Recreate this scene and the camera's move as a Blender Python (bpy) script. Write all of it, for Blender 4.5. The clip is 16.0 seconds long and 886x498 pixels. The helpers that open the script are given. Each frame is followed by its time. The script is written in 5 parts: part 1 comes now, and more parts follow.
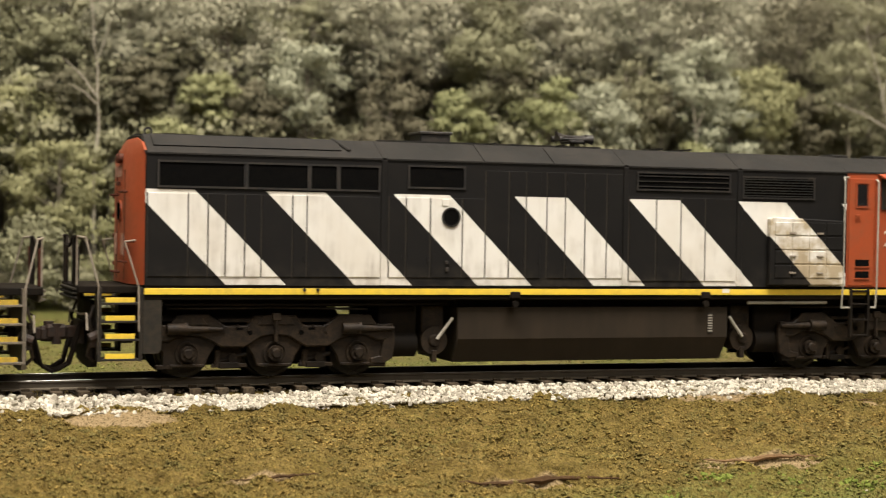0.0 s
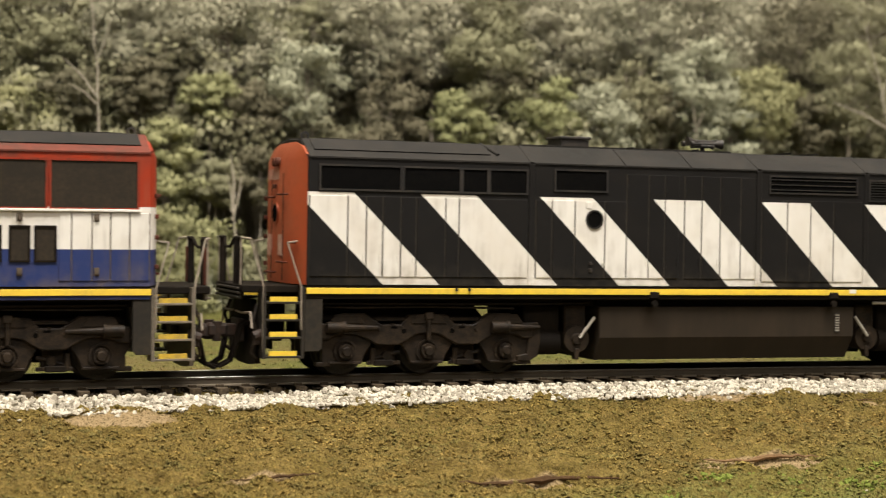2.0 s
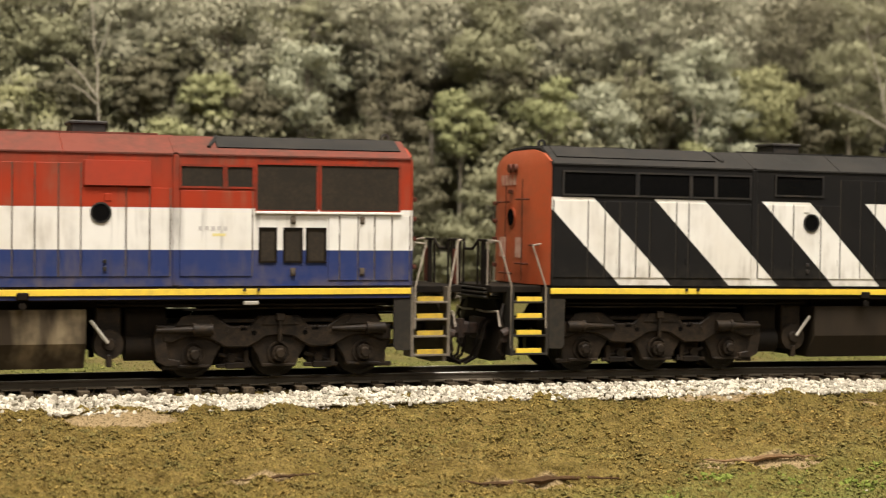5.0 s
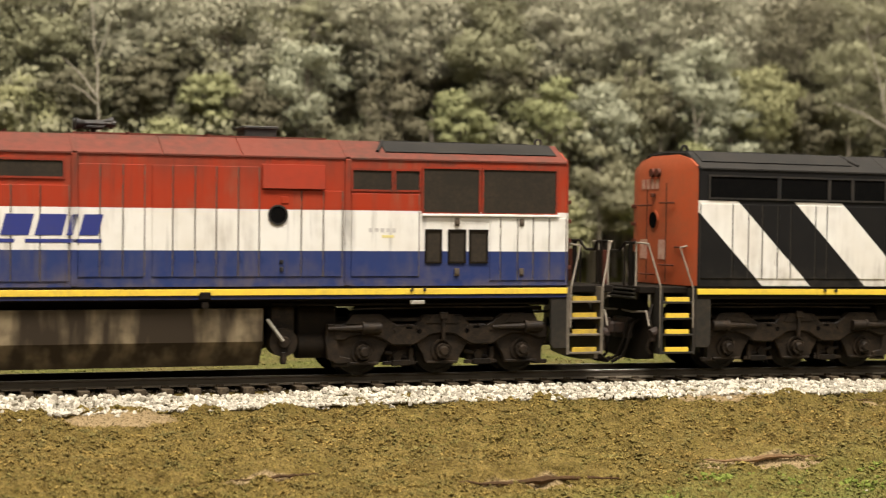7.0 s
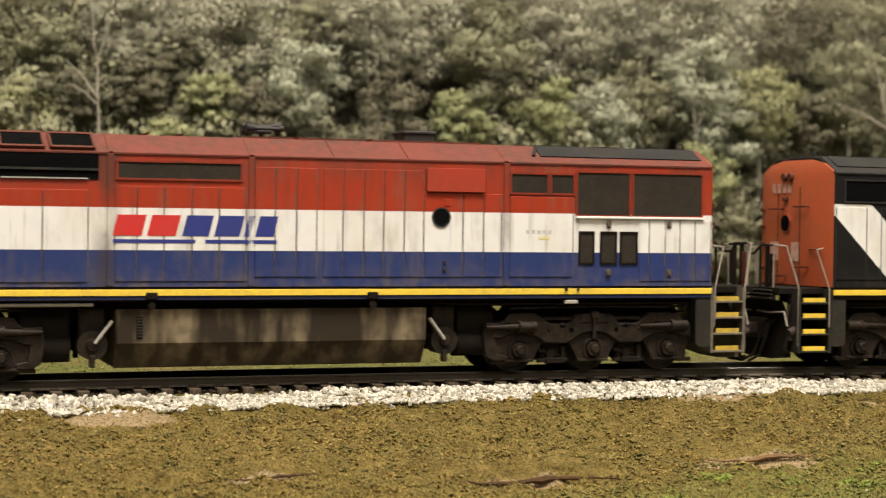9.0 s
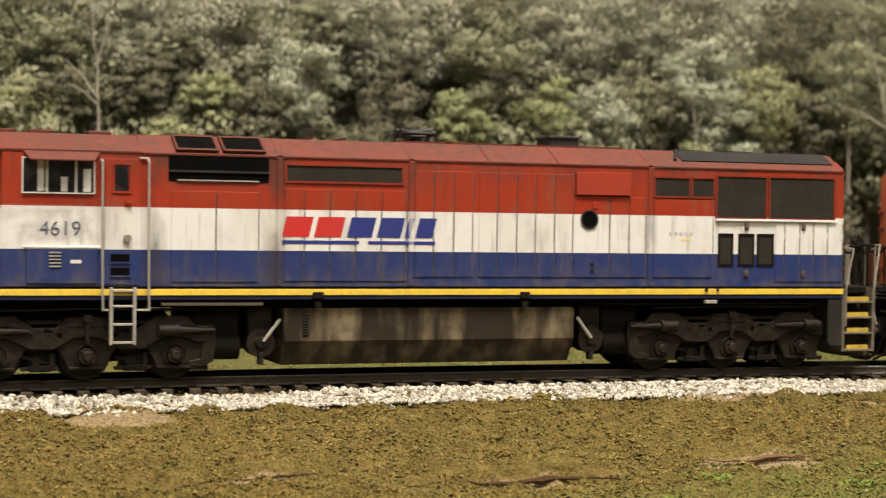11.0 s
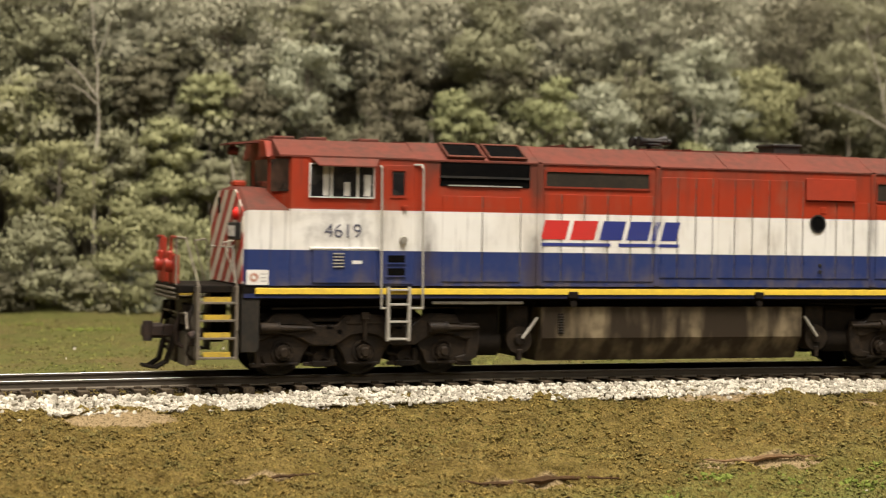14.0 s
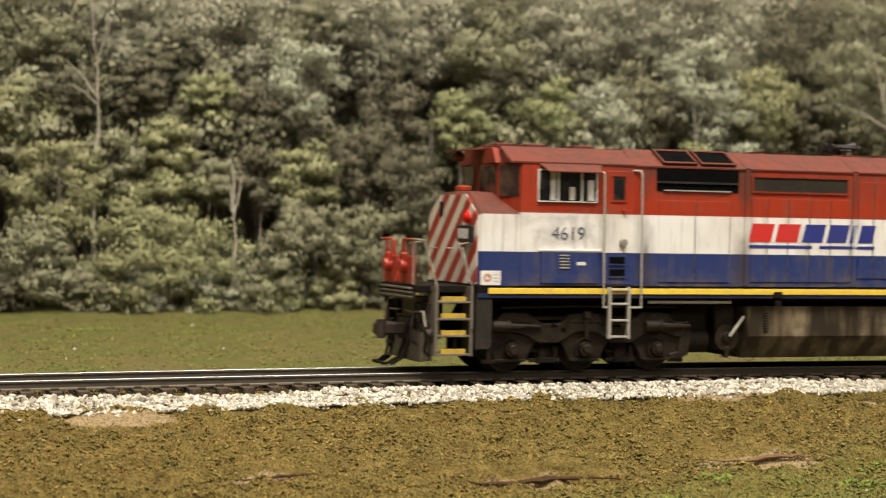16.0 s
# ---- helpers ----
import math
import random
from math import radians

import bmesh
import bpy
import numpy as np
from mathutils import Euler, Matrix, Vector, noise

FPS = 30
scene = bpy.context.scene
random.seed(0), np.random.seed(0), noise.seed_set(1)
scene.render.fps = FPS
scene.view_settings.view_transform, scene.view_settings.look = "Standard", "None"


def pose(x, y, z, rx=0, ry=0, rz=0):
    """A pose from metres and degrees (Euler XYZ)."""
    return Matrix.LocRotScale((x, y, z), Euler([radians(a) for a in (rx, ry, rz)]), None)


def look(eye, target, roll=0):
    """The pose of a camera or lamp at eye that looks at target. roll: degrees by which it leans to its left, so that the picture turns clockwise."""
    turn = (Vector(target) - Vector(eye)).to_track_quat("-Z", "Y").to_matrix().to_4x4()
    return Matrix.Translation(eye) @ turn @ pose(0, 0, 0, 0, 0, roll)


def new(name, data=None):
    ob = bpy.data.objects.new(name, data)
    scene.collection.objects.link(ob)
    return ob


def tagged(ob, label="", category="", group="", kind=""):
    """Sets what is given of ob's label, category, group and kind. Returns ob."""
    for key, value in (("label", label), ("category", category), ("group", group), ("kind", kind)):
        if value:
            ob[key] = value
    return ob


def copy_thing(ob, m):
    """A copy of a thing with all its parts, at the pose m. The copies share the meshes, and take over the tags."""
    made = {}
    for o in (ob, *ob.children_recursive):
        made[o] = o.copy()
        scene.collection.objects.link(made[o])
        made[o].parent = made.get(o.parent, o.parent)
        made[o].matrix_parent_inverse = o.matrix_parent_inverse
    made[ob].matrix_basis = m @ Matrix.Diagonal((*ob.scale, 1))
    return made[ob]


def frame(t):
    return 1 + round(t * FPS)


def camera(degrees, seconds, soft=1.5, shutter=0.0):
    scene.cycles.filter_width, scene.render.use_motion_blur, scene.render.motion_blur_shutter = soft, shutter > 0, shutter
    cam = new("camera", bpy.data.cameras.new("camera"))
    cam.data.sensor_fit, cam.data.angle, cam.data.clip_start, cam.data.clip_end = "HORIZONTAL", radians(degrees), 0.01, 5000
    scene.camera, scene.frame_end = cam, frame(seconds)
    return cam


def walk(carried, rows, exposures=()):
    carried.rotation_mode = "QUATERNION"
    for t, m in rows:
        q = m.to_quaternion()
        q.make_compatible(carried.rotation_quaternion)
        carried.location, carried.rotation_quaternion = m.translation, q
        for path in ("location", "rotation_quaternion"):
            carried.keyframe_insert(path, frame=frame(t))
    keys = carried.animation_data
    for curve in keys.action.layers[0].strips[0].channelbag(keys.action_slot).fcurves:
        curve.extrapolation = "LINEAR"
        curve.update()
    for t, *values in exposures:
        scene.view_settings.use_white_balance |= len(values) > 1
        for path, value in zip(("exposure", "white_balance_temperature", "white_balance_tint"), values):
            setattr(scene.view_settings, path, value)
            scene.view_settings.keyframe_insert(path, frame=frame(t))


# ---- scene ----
MM = 0.001

# ---- camera: stands still on a tripod beside the layout ----
cam = camera(29.53, 16.0, soft=1.15, shutter=0.8)
cam.data.dof.use_dof, cam.data.dof.focus_distance, cam.data.dof.aperture_fstop = True, 0.388, 38.0
EYE = (0.0, -0.3892, 0.0356)
YAW, PITCH, ROLL = 19.76, -0.84, 0.76
CAM_POSE = pose(*EYE, 90 + PITCH, 0, -YAW) @ pose(0, 0, 0, 0, 0, ROLL)
walk(cam, [(0.0, CAM_POSE), (16.0, CAM_POSE)], exposures=[(0.0, 0.08, 6500, 10), (4.0, 0.12, 6500, 10), (7.0, 0.18, 6500, 10), (8.0, 0.15, 6500, 10), (9.0, 0.07, 6500, 10), (11.5, 0.02, 6500, 10), (16.0, 0.02, 6500, 10)])

# how far the train has run along the track, in millimetres
RUN = [(0.0, 63.4), (0.5, 71.9), (1.0, 81.0), (1.5, 90.6), (2.0, 100.3), (2.5, 110.0), (3.0, 120.1), (3.5, 130.3), 
       (4.0, 140.7), (4.5, 150.8), (5.0, 160.9), (5.5, 170.9), (6.0, 180.9), (6.5, 190.7), (7.0, 200.6), (7.5, 210.4), 
       (8.0, 220.3), (8.5, 230.0), (9.0, 239.8), (9.5, 249.5), (10.0, 259.1), (10.5, 268.5), (11.0, 277.8), (11.5, 287.0), 
       (12.0, 296.1), (12.5, 305.9), (13.0, 316.5), (13.5, 328.2), (14.0, 341.5), (14.5, 355.1), (15.0, 368.9), (15.5, 382.9), 
       (16.0, 398.0)]



def hump(x):
    """The track's slight crest: how far the rail's top lies under it at x, in millimetres."""
    d = np.clip((np.asarray(x, float) - 130.0) / 100.0, -1.7, 1.7)
    return -0.26 * d * d


# ---- light: one long ceiling lamp over the aisle, two added fill lamps, a closed room ----
LAMP_AT, LAMP_POWER = (0.10, -0.50, 1.20), 43.0
lamp_data = bpy.data.lights.new("ceiling_lamp_light", "AREA")
lamp_data.shape, lamp_data.size, lamp_data.size_y = "RECTANGLE", 1.2, 0.35
lamp_data.energy, lamp_data.color = LAMP_POWER, (1.0, 0.92, 0.83)
lamp = new("ceiling_lamp_light", lamp_data)
lamp.matrix_world = look(LAMP_AT, (0.2, 0.12, 0.0))
# unseen lamp, added to brighten the woods and the rail heads
back_data = bpy.data.lights.new("backdrop_lamp_light", "AREA")
back_data.shape, back_data.size, back_data.size_y = "RECTANGLE", 1.2, 0.15
back_data.energy, back_data.color = 4.5, (1.0, 0.92, 0.83)
woods_fill = new("backdrop_lamp_light", back_data)
woods_fill.matrix_world = look((0.3, 0.12, 0.75), (0.3, 0.40, 0.06))
# unseen frontal fill lamp, added to lift the dark gaps in the woods
front_fill_data = bpy.data.lights.new("room_lamp_light", "AREA")
front_fill_data.shape, front_fill_data.size, front_fill_data.size_y = "RECTANGLE", 1.2, 0.6
front_fill_data.energy, front_fill_data.color = 17.0, (1.0, 0.92, 0.83)
front_fill = new("room_lamp_light", front_fill_data)
front_fill.matrix_world = look((0.4, -1.9, 1.25), (0.3, 0.2, 0.0))
world = bpy.data.worlds.new("room_world")
world.use_nodes = True
world.node_tree.nodes["Background"].inputs[0].default_value = (0.9, 0.8, 0.62, 1)
world.node_tree.nodes["Background"].inputs[1].default_value = 0.12
scene.world = world


# ---- materials ----
class Mat:
    """A small builder for node materials."""

    def __init__(self, name, rough=0.6, metal=0.0, spec=0.5):
        self.m = bpy.data.materials.new(name)
        self.m.use_nodes = True
        self.t = self.m.node_tree
        self.b = self.t.nodes["Principled BSDF"]
        self.b.inputs["Roughness"].default_value = rough
        self.b.inputs["Metallic"].default_value = metal
        self.b.inputs["Specular IOR Level"].default_value = spec
        self.coord = self.t.nodes.new("ShaderNodeTexCoord").outputs["Object"]

    def link(self, a, b):
        self.t.links.new(a, b)

    def put(self, sock, v):
        if isinstance(v, (int, float)):
            sock.default_value = v
        elif isinstance(v, (tuple, list)):
            sock.default_value = (*v, 1.0)[:4] if len(sock.default_value) == 4 else v
        else:
            self.link(v, sock)

    def math(self, op, a, b=0.0, c=None):
        n = self.t.nodes.new("ShaderNodeMath")
        n.operation = op
        self.put(n.inputs[0], a)
        self.put(n.inputs[1], b)
        if c is not None:
            self.put(n.inputs[2], c)
        return n.outputs[0]

    def xyz(self):
        n = self.t.nodes.new("ShaderNodeSeparateXYZ")
        self.link(self.coord, n.inputs[0])
        return [self.math("MULTIPLY", o, 1000.0) for o in n.outputs]

    def noise(self, size_mm, detail=3.0, stretch=(1, 1, 1), rough=0.55):
        mp = self.t.nodes.new("ShaderNodeMapping")
        mp.inputs["Scale"].default_value = [1000.0 / size_mm / s for s in stretch]
        self.link(self.coord, mp.inputs[0])
        n = self.t.nodes.new("ShaderNodeTexNoise")
        n.inputs["Scale"].default_value = 1.0
        n.inputs["Detail"].default_value = detail
        n.inputs["Roughness"].default_value = rough
        self.link(mp.outputs[0], n.inputs["Vector"])
        return n.outputs[0]

    def ramp(self, v, lo, hi, a=0.0, b=1.0):
        n = self.t.nodes.new("ShaderNodeMapRange")
        self.put(n.inputs[0], v)
        for i, x in ((1, lo), (2, hi), (3, a), (4, b)):
            self.put(n.inputs[i], x)
        return n.outputs[0]

    def mix(self, f, a, b, mode="MIX"):
        n = self.t.nodes.new("ShaderNodeMix")
        n.data_type, n.blend_type = "RGBA", mode
        self.put(n.inputs[0], f)
        self.put(n.inputs[6], a)
        self.put(n.inputs[7], b)
        return n.outputs[2]

    def color(self, v):
        self.put(self.b.inputs["Base Color"], v)
        return self

    def rough(self, v):
        self.put(self.b.inputs["Roughness"], v)
        return self

    def bump(self, v, dist_mm=0.2, strength=0.6):
        n = self.t.nodes.new("ShaderNodeBump")
        n.inputs["Strength"].default_value = strength
        n.inputs["Distance"].default_value = dist_mm * MM
        self.link(v, n.inputs["Height"])
        self.link(n.outputs[0], self.b.inputs["Normal"])
        return self

    def random(self):
        return self.t.nodes.new("ShaderNodeObjectInfo").outputs["Random"]

    def island(self):
        return self.t.nodes.new("ShaderNodeNewGeometry").outputs["Random Per Island"]


def plain(name, col, rough=0.6, metal=0.0, dirt=(0.09, 0.065, 0.04), amount=0.35, size=6.0, spec=0.4):
    """A painted or moulded surface with blotchy dust at two scales."""
    m = Mat(name, rough, metal, spec)
    n = m.math("MULTIPLY", m.noise(size, 4), m.ramp(m.noise(size * 0.18, 2), 0.3, 0.7, 0.6, 1.2))
    m.color(m.mix(m.ramp(n, 0.3, 0.75, 0.0, amount), col, dirt))
    m.rough(m.ramp(n, 0.2, 0.8, rough * 0.85, min(1.0, rough * 1.2)))
    m.bump(m.noise(0.6, 2), 0.03, 0.3)
    return m.m


def weather(m, base, streak=0.35, low=21.0, high=27.0, dirt=(0.16, 0.12, 0.075)):
    """Vertical dust streaks and a dusty lower edge on a painted side."""
    x, y, z = m.xyz()
    st = m.noise(2.2, 4, (1.0, 1.0, 6.0))
    blot = m.noise(12.0, 4)
    v = m.math("MULTIPLY", m.ramp(st, 0.42, 0.72), m.ramp(blot, 0.4, 0.68))
    foot = m.math("MULTIPLY", m.ramp(z, high, low), m.ramp(m.noise(4.0, 4), 0.4, 0.7))
    f = m.math("MINIMUM", m.math("MULTIPLY", m.math("ADD", v, foot), streak), 0.85)
    return m.mix(f, base, dirt)


WHITE = (0.70, 0.685, 0.635)
BLACK = (0.010, 0.0095, 0.009)
RED = (0.300, 0.030, 0.0085)
BLUE = (0.019, 0.033, 0.118)
ORANGE = (0.30, 0.054, 0.015)


def stripe_livery(name="black_white_stripe_paint", stain=0.0):
    """Black with slanting white stripes."""
    m = Mat(name, 0.5, spec=0.12)
    x, y, z = m.xyz()
    u = m.math("FRACT", m.math("DIVIDE", m.math("ADD", m.math("ADD", x, z), -42.6 + 33.2), 30.2))
    on = m.math("LESS_THAN", u, 13.9 / 30.2)
    on = m.math("MULTIPLY", on, m.math("GREATER_THAN", m.math("ADD", x, z), 38.8))
    on = m.math("MULTIPLY", on, m.math("LESS_THAN", z, 42.6))
    on = m.math("MULTIPLY", on, m.math("LESS_THAN", x, 181.0))
    on = m.math("MULTIPLY", on, m.math("GREATER_THAN", z, 21.4))
    edge = m.noise(14.0, 3)
    wh = m.mix(m.ramp(edge, 0.4, 0.75, 0.0, 0.45), WHITE, (0.50, 0.44, 0.34))
    bl = m.mix(m.ramp(m.noise(8.0, 4), 0.45, 0.8, 0.0, 0.5), BLACK, (0.016, 0.014, 0.012))
    if stain:
        wh = m.mix(m.ramp(m.math("ADD", m.noise(4.0, 5), m.ramp(z, 34.0, 22.0, 0.0, 0.14)), 0.38, 0.62, 0.0, stain), wh, (0.38, 0.31, 0.20))
    bl = m.mix(m.math("MULTIPLY", m.ramp(z, 27.0, 21.0), m.ramp(m.noise(3.0, 4), 0.4, 0.7, 0.0, 0.5)), bl, (0.05, 0.042, 0.032))
    m.color(m.mix(on, bl, weather(m, wh, 0.5)))
    m.rough(m.ramp(m.noise(5.0, 3), 0.3, 0.7, 0.42, 0.62))
    m.bump(m.noise(0.7, 2), 0.02, 0.25)
    return m.m


def band_livery():
    """Red over white over blue."""
    m = Mat("red_white_blue_band_paint", 0.5, spec=0.2)
    x, y, z = m.xyz()
    fade = m.ramp(m.noise(12.0, 4), 0.4, 0.75, 0.0, 0.3)
    red = m.mix(fade, RED, (0.21, 0.027, 0.011))
    wh = m.mix(m.ramp(m.noise(14.0, 4), 0.4, 0.75, 0.0, 0.45), WHITE, (0.50, 0.44, 0.34))
    bl = m.mix(fade, BLUE, (0.032, 0.048, 0.108))
    c = m.mix(m.math("GREATER_THAN", z, 29.3), bl, wh)
    c = m.mix(m.math("GREATER_THAN", z, 38.65), c, red)
    c = weather(m, c, 0.5)
    # a rubbed grey patch round the cab figures
    rub = m.math("MULTIPLY", m.ramp(m.math("ABSOLUTE", m.math("SUBTRACT", x, 199.0)), 12.0, 8.0), m.ramp(m.math("ABSOLUTE", m.math("SUBTRACT", z, 34.6)), 4.6, 3.0))
    c = m.mix(m.math("MULTIPLY", rub, m.ramp(m.noise(3.2, 5), 0.42, 0.66, 0.0, 0.75)), c, (0.42, 0.40, 0.36))
    # soot, with the shade under the roof overhang painted in near the top
    soot_and_shade = m.math("MULTIPLY", m.ramp(z, 42.0, 51.0), m.ramp(m.noise(9.0, 4, (1.0, 1.0, 2.5)), 0.38, 0.68))
    soot_and_shade = m.math("ADD", soot_and_shade, m.math("MULTIPLY", m.ramp(m.noise(1.3, 3, (1.0, 1.0, 20.0)), 0.56, 0.75), m.ramp(m.noise(16.0, 3), 0.4, 0.65)))
    for at, wide in ((149.5, 4.0), (117.0, 2.6), (176.5, 3.4), (55.2, 2.2)):
        near_x = m.ramp(m.math("ABSOLUTE", m.math("SUBTRACT", x, at)), wide, 0.4)
        soot_and_shade = m.math("ADD", soot_and_shade, m.math("MULTIPLY", near_x, m.ramp(m.noise(5.0, 4, (1.0, 1.0, 3.0)), 0.4, 0.65, 0.0, 0.9)))
    fumes = m.math("MULTIPLY", m.ramp(m.math("ABSOLUTE", m.math("SUBTRACT", x, 162.0)), 16.0, 9.0), m.ramp(z, 42.0, 49.0))
    soot_and_shade = m.math("ADD", soot_and_shade, m.math("MULTIPLY", fumes, m.ramp(m.noise(6.0, 4), 0.3, 0.6, 0.4, 1.1)))
    m.color(m.mix(m.math("MINIMUM", m.math("MULTIPLY", soot_and_shade, 0.72), 0.75), c, (0.05, 0.035, 0.025)))
    m.rough(m.ramp(m.noise(5.0, 3), 0.3, 0.7, 0.45, 0.65))
    m.bump(m.noise(0.7, 2), 0.02, 0.25)
    return m.m


def chevron():
    """White nose with slanting red stripes."""
    m = Mat("nose_stripe_paint", 0.5)
    x, y, z = m.xyz()
    u = m.math("FRACT", m.math("DIVIDE", m.math("ADD", m.math("MULTIPLY", y, -0.85), z), 7.4))
    on = m.math("LESS_THAN", u, 0.5)
    m.color(weather(m, m.mix(on, (0.66, 0.6, 0.5), (0.36, 0.03, 0.015)), 0.4))
    m.bump(m.noise(0.7, 2), 0.02, 0.25)
    return m.m


def tank_paint(name, base, stain, amount):
    m = Mat(name, 0.7, spec=0.15)
    x, y, z = m.xyz()
    st = m.noise(6.0, 3, (1.0, 1.0, 4.0))
    f = m.math("MULTIPLY", m.ramp(st, 0.42, 0.66), m.ramp(z, 3.0, 9.2, 0.3, 1.0))
    f = m.math("MULTIPLY", f, m.ramp(m.noise(3.0, 4), 0.3, 0.6, 0.5, 1.0))
    m.color(m.mix(m.math("MULTIPLY", f, amount), base, stain))
    m.bump(m.noise(0.6, 2), 0.03, 0.3)
    return m.m


MAT = dict(
    stripes=stripe_livery(), stained_stripes=stripe_livery("stained_stripe_paint", 0.95), bands=band_livery(), chevron=chevron(),
    black=plain("black_paint", (0.008, 0.008, 0.008), 0.55, amount=0.3),
    roof_black=plain("dusty_black_roof_paint", (0.016, 0.0155, 0.014), 0.7, dirt=(0.036, 0.032, 0.027), amount=0.7, size=10, spec=0.12),
    roof_red=plain("faded_red_roof_paint", (0.128, 0.031, 0.019), 0.75, dirt=(0.068, 0.036, 0.026), amount=0.9, size=14, spec=0.2),
    orange=plain("orange_red_paint", ORANGE, 0.5, dirt=(0.2, 0.07, 0.03), amount=0.5),
    hatch_red=plain("sun_bleached_red_paint", (0.30, 0.036, 0.016), 0.55, dirt=(0.20, 0.035, 0.018), amount=0.5, size=9, spec=0.2),
    grimy_red=plain("grimy_red_frame_paint", (0.24, 0.028, 0.011), 0.6, dirt=(0.07, 0.03, 0.018), amount=0.8, size=4, spec=0.2),
    red=plain("bright_red_paint", (0.36, 0.03, 0.014), 0.45, amount=0.3),
    yellow=plain("yellow_stripe_paint", (0.74, 0.53, 0.05), 0.5, dirt=(0.4, 0.28, 0.06), amount=0.5, size=5),
    seam=plain("seam_grime_and_gap_shade", (0.085, 0.068, 0.052), 0.9, dirt=(0.15, 0.12, 0.09), amount=0.6, size=4, spec=0.1),
    seam_dark=plain("dark_door_seam", (0.03, 0.026, 0.021), 0.9, dirt=(0.06, 0.05, 0.038), amount=0.6, size=4, spec=0.1),
    step_yellow=plain("dusty_step_yellow", (0.5, 0.34, 0.03), 0.65, dirt=(0.2, 0.15, 0.05), amount=0.8, size=2),
    lens_red=plain("clear_red_lens", (0.75, 0.02, 0.015), 0.2, amount=0.05, spec=0.6),
    rust_red=plain("worn_red_brown_paint", (0.1, 0.025, 0.014), 0.7, dirt=(0.05, 0.03, 0.02), amount=0.8, size=2, spec=0.15),
    dull_blue=plain("dull_blue_sill_paint", (0.012, 0.02, 0.075), 0.65, amount=0.4, spec=0.2),
    grime=plain("pale_grey_smudge", (0.5, 0.48, 0.45), 0.7, amount=0.3, size=2),
    pale_yellow=plain("pale_yellow_smudge", (0.68, 0.6, 0.25), 0.7, amount=0.2, size=2),
    faint=plain("worn_white_lettering", (0.50, 0.33, 0.25), 0.7, dirt=(0.3, 0.06, 0.03), amount=0.8, size=2),
    navy=plain("navy_figures", (0.04, 0.045, 0.085), 0.55, dirt=(0.3, 0.28, 0.26), amount=0.35, size=1.5),
    dust=plain("dusty_stair_grey", (0.10, 0.085, 0.064), 0.65, dirt=(0.20, 0.165, 0.12), amount=0.7, size=3),
    blue=plain("deep_blue_lettering", (0.02, 0.03, 0.17), 0.5, amount=0.1),
    letter_red=plain("red_lettering", (0.5, 0.025, 0.02), 0.5, amount=0.1),
    white=plain("white_paint", WHITE, 0.55, dirt=(0.45, 0.4, 0.3), amount=0.4),
    grey=plain("dusty_grey_paint", (0.02, 0.018, 0.015), 0.7, dirt=(0.05, 0.04, 0.027), amount=0.6, spec=0.15),
    rail_grey=plain("pale_grey_handrail_paint", (0.36, 0.34, 0.29), 0.5, amount=0.4),
    stair_rail=plain("grimy_brown_grey_handrail", (0.27, 0.235, 0.185), 0.55, dirt=(0.12, 0.085, 0.06), amount=0.6, size=3),
    frame=plain("grimy_underframe_black", (0.007, 0.0055, 0.004), 0.8, dirt=(0.026, 0.018, 0.011), amount=0.5, spec=0.1),
    truck=plain("dusty_bogie_brown", (0.0078, 0.0056, 0.0038), 0.62, dirt=(0.044, 0.029, 0.016), amount=0.75, size=2.2, spec=0.18),
    # dark mesh; also near-black paint for the shade inside holes
    screen=plain("intake_mesh_and_hole_shade", (0.004, 0.004, 0.004), 0.8, dirt=(0.012, 0.011, 0.009), amount=0.3, size=2, spec=0.0),
    screen_brown=plain("dusty_intake_mesh", (0.024, 0.02, 0.015), 0.8, dirt=(0.055, 0.042, 0.028), amount=0.5, size=5, spec=0.1),
    steel=plain("bright_wheel_steel", (0.42, 0.4, 0.36), 0.3, 1.0, amount=0.2),
    rust=plain("rusty_coupler_iron", (0.018, 0.013, 0.01), 0.75, dirt=(0.06, 0.03, 0.017), amount=0.8, size=2),
    tank_dark=tank_paint("dark_tank_paint", (0.022, 0.0165, 0.011), (0.034, 0.025, 0.016), 0.7),
    tank_stained=tank_paint("stained_tank_paint", (0.028, 0.02, 0.012), (0.24, 0.19, 0.115), 0.85),
)


# ---- mesh helpers, in millimetres ----
def box(bm, x0, x1, y0, y1, z0, z1, bev=0.0):
    r = bmesh.ops.create_cube(bm, size=1.0)
    for v in r["verts"]:
        v.co = Vector(((x0 + x1) / 2 + v.co.x * (x1 - x0), (y0 + y1) / 2 + v.co.y * (y1 - y0), (z0 + z1) / 2 + v.co.z * (z1 - z0)))
    if bev:
        es = list({e for v in r["verts"] for e in v.link_edges})
        bmesh.ops.bevel(bm, geom=es, offset=bev, segments=1, affect="EDGES")
    return bm


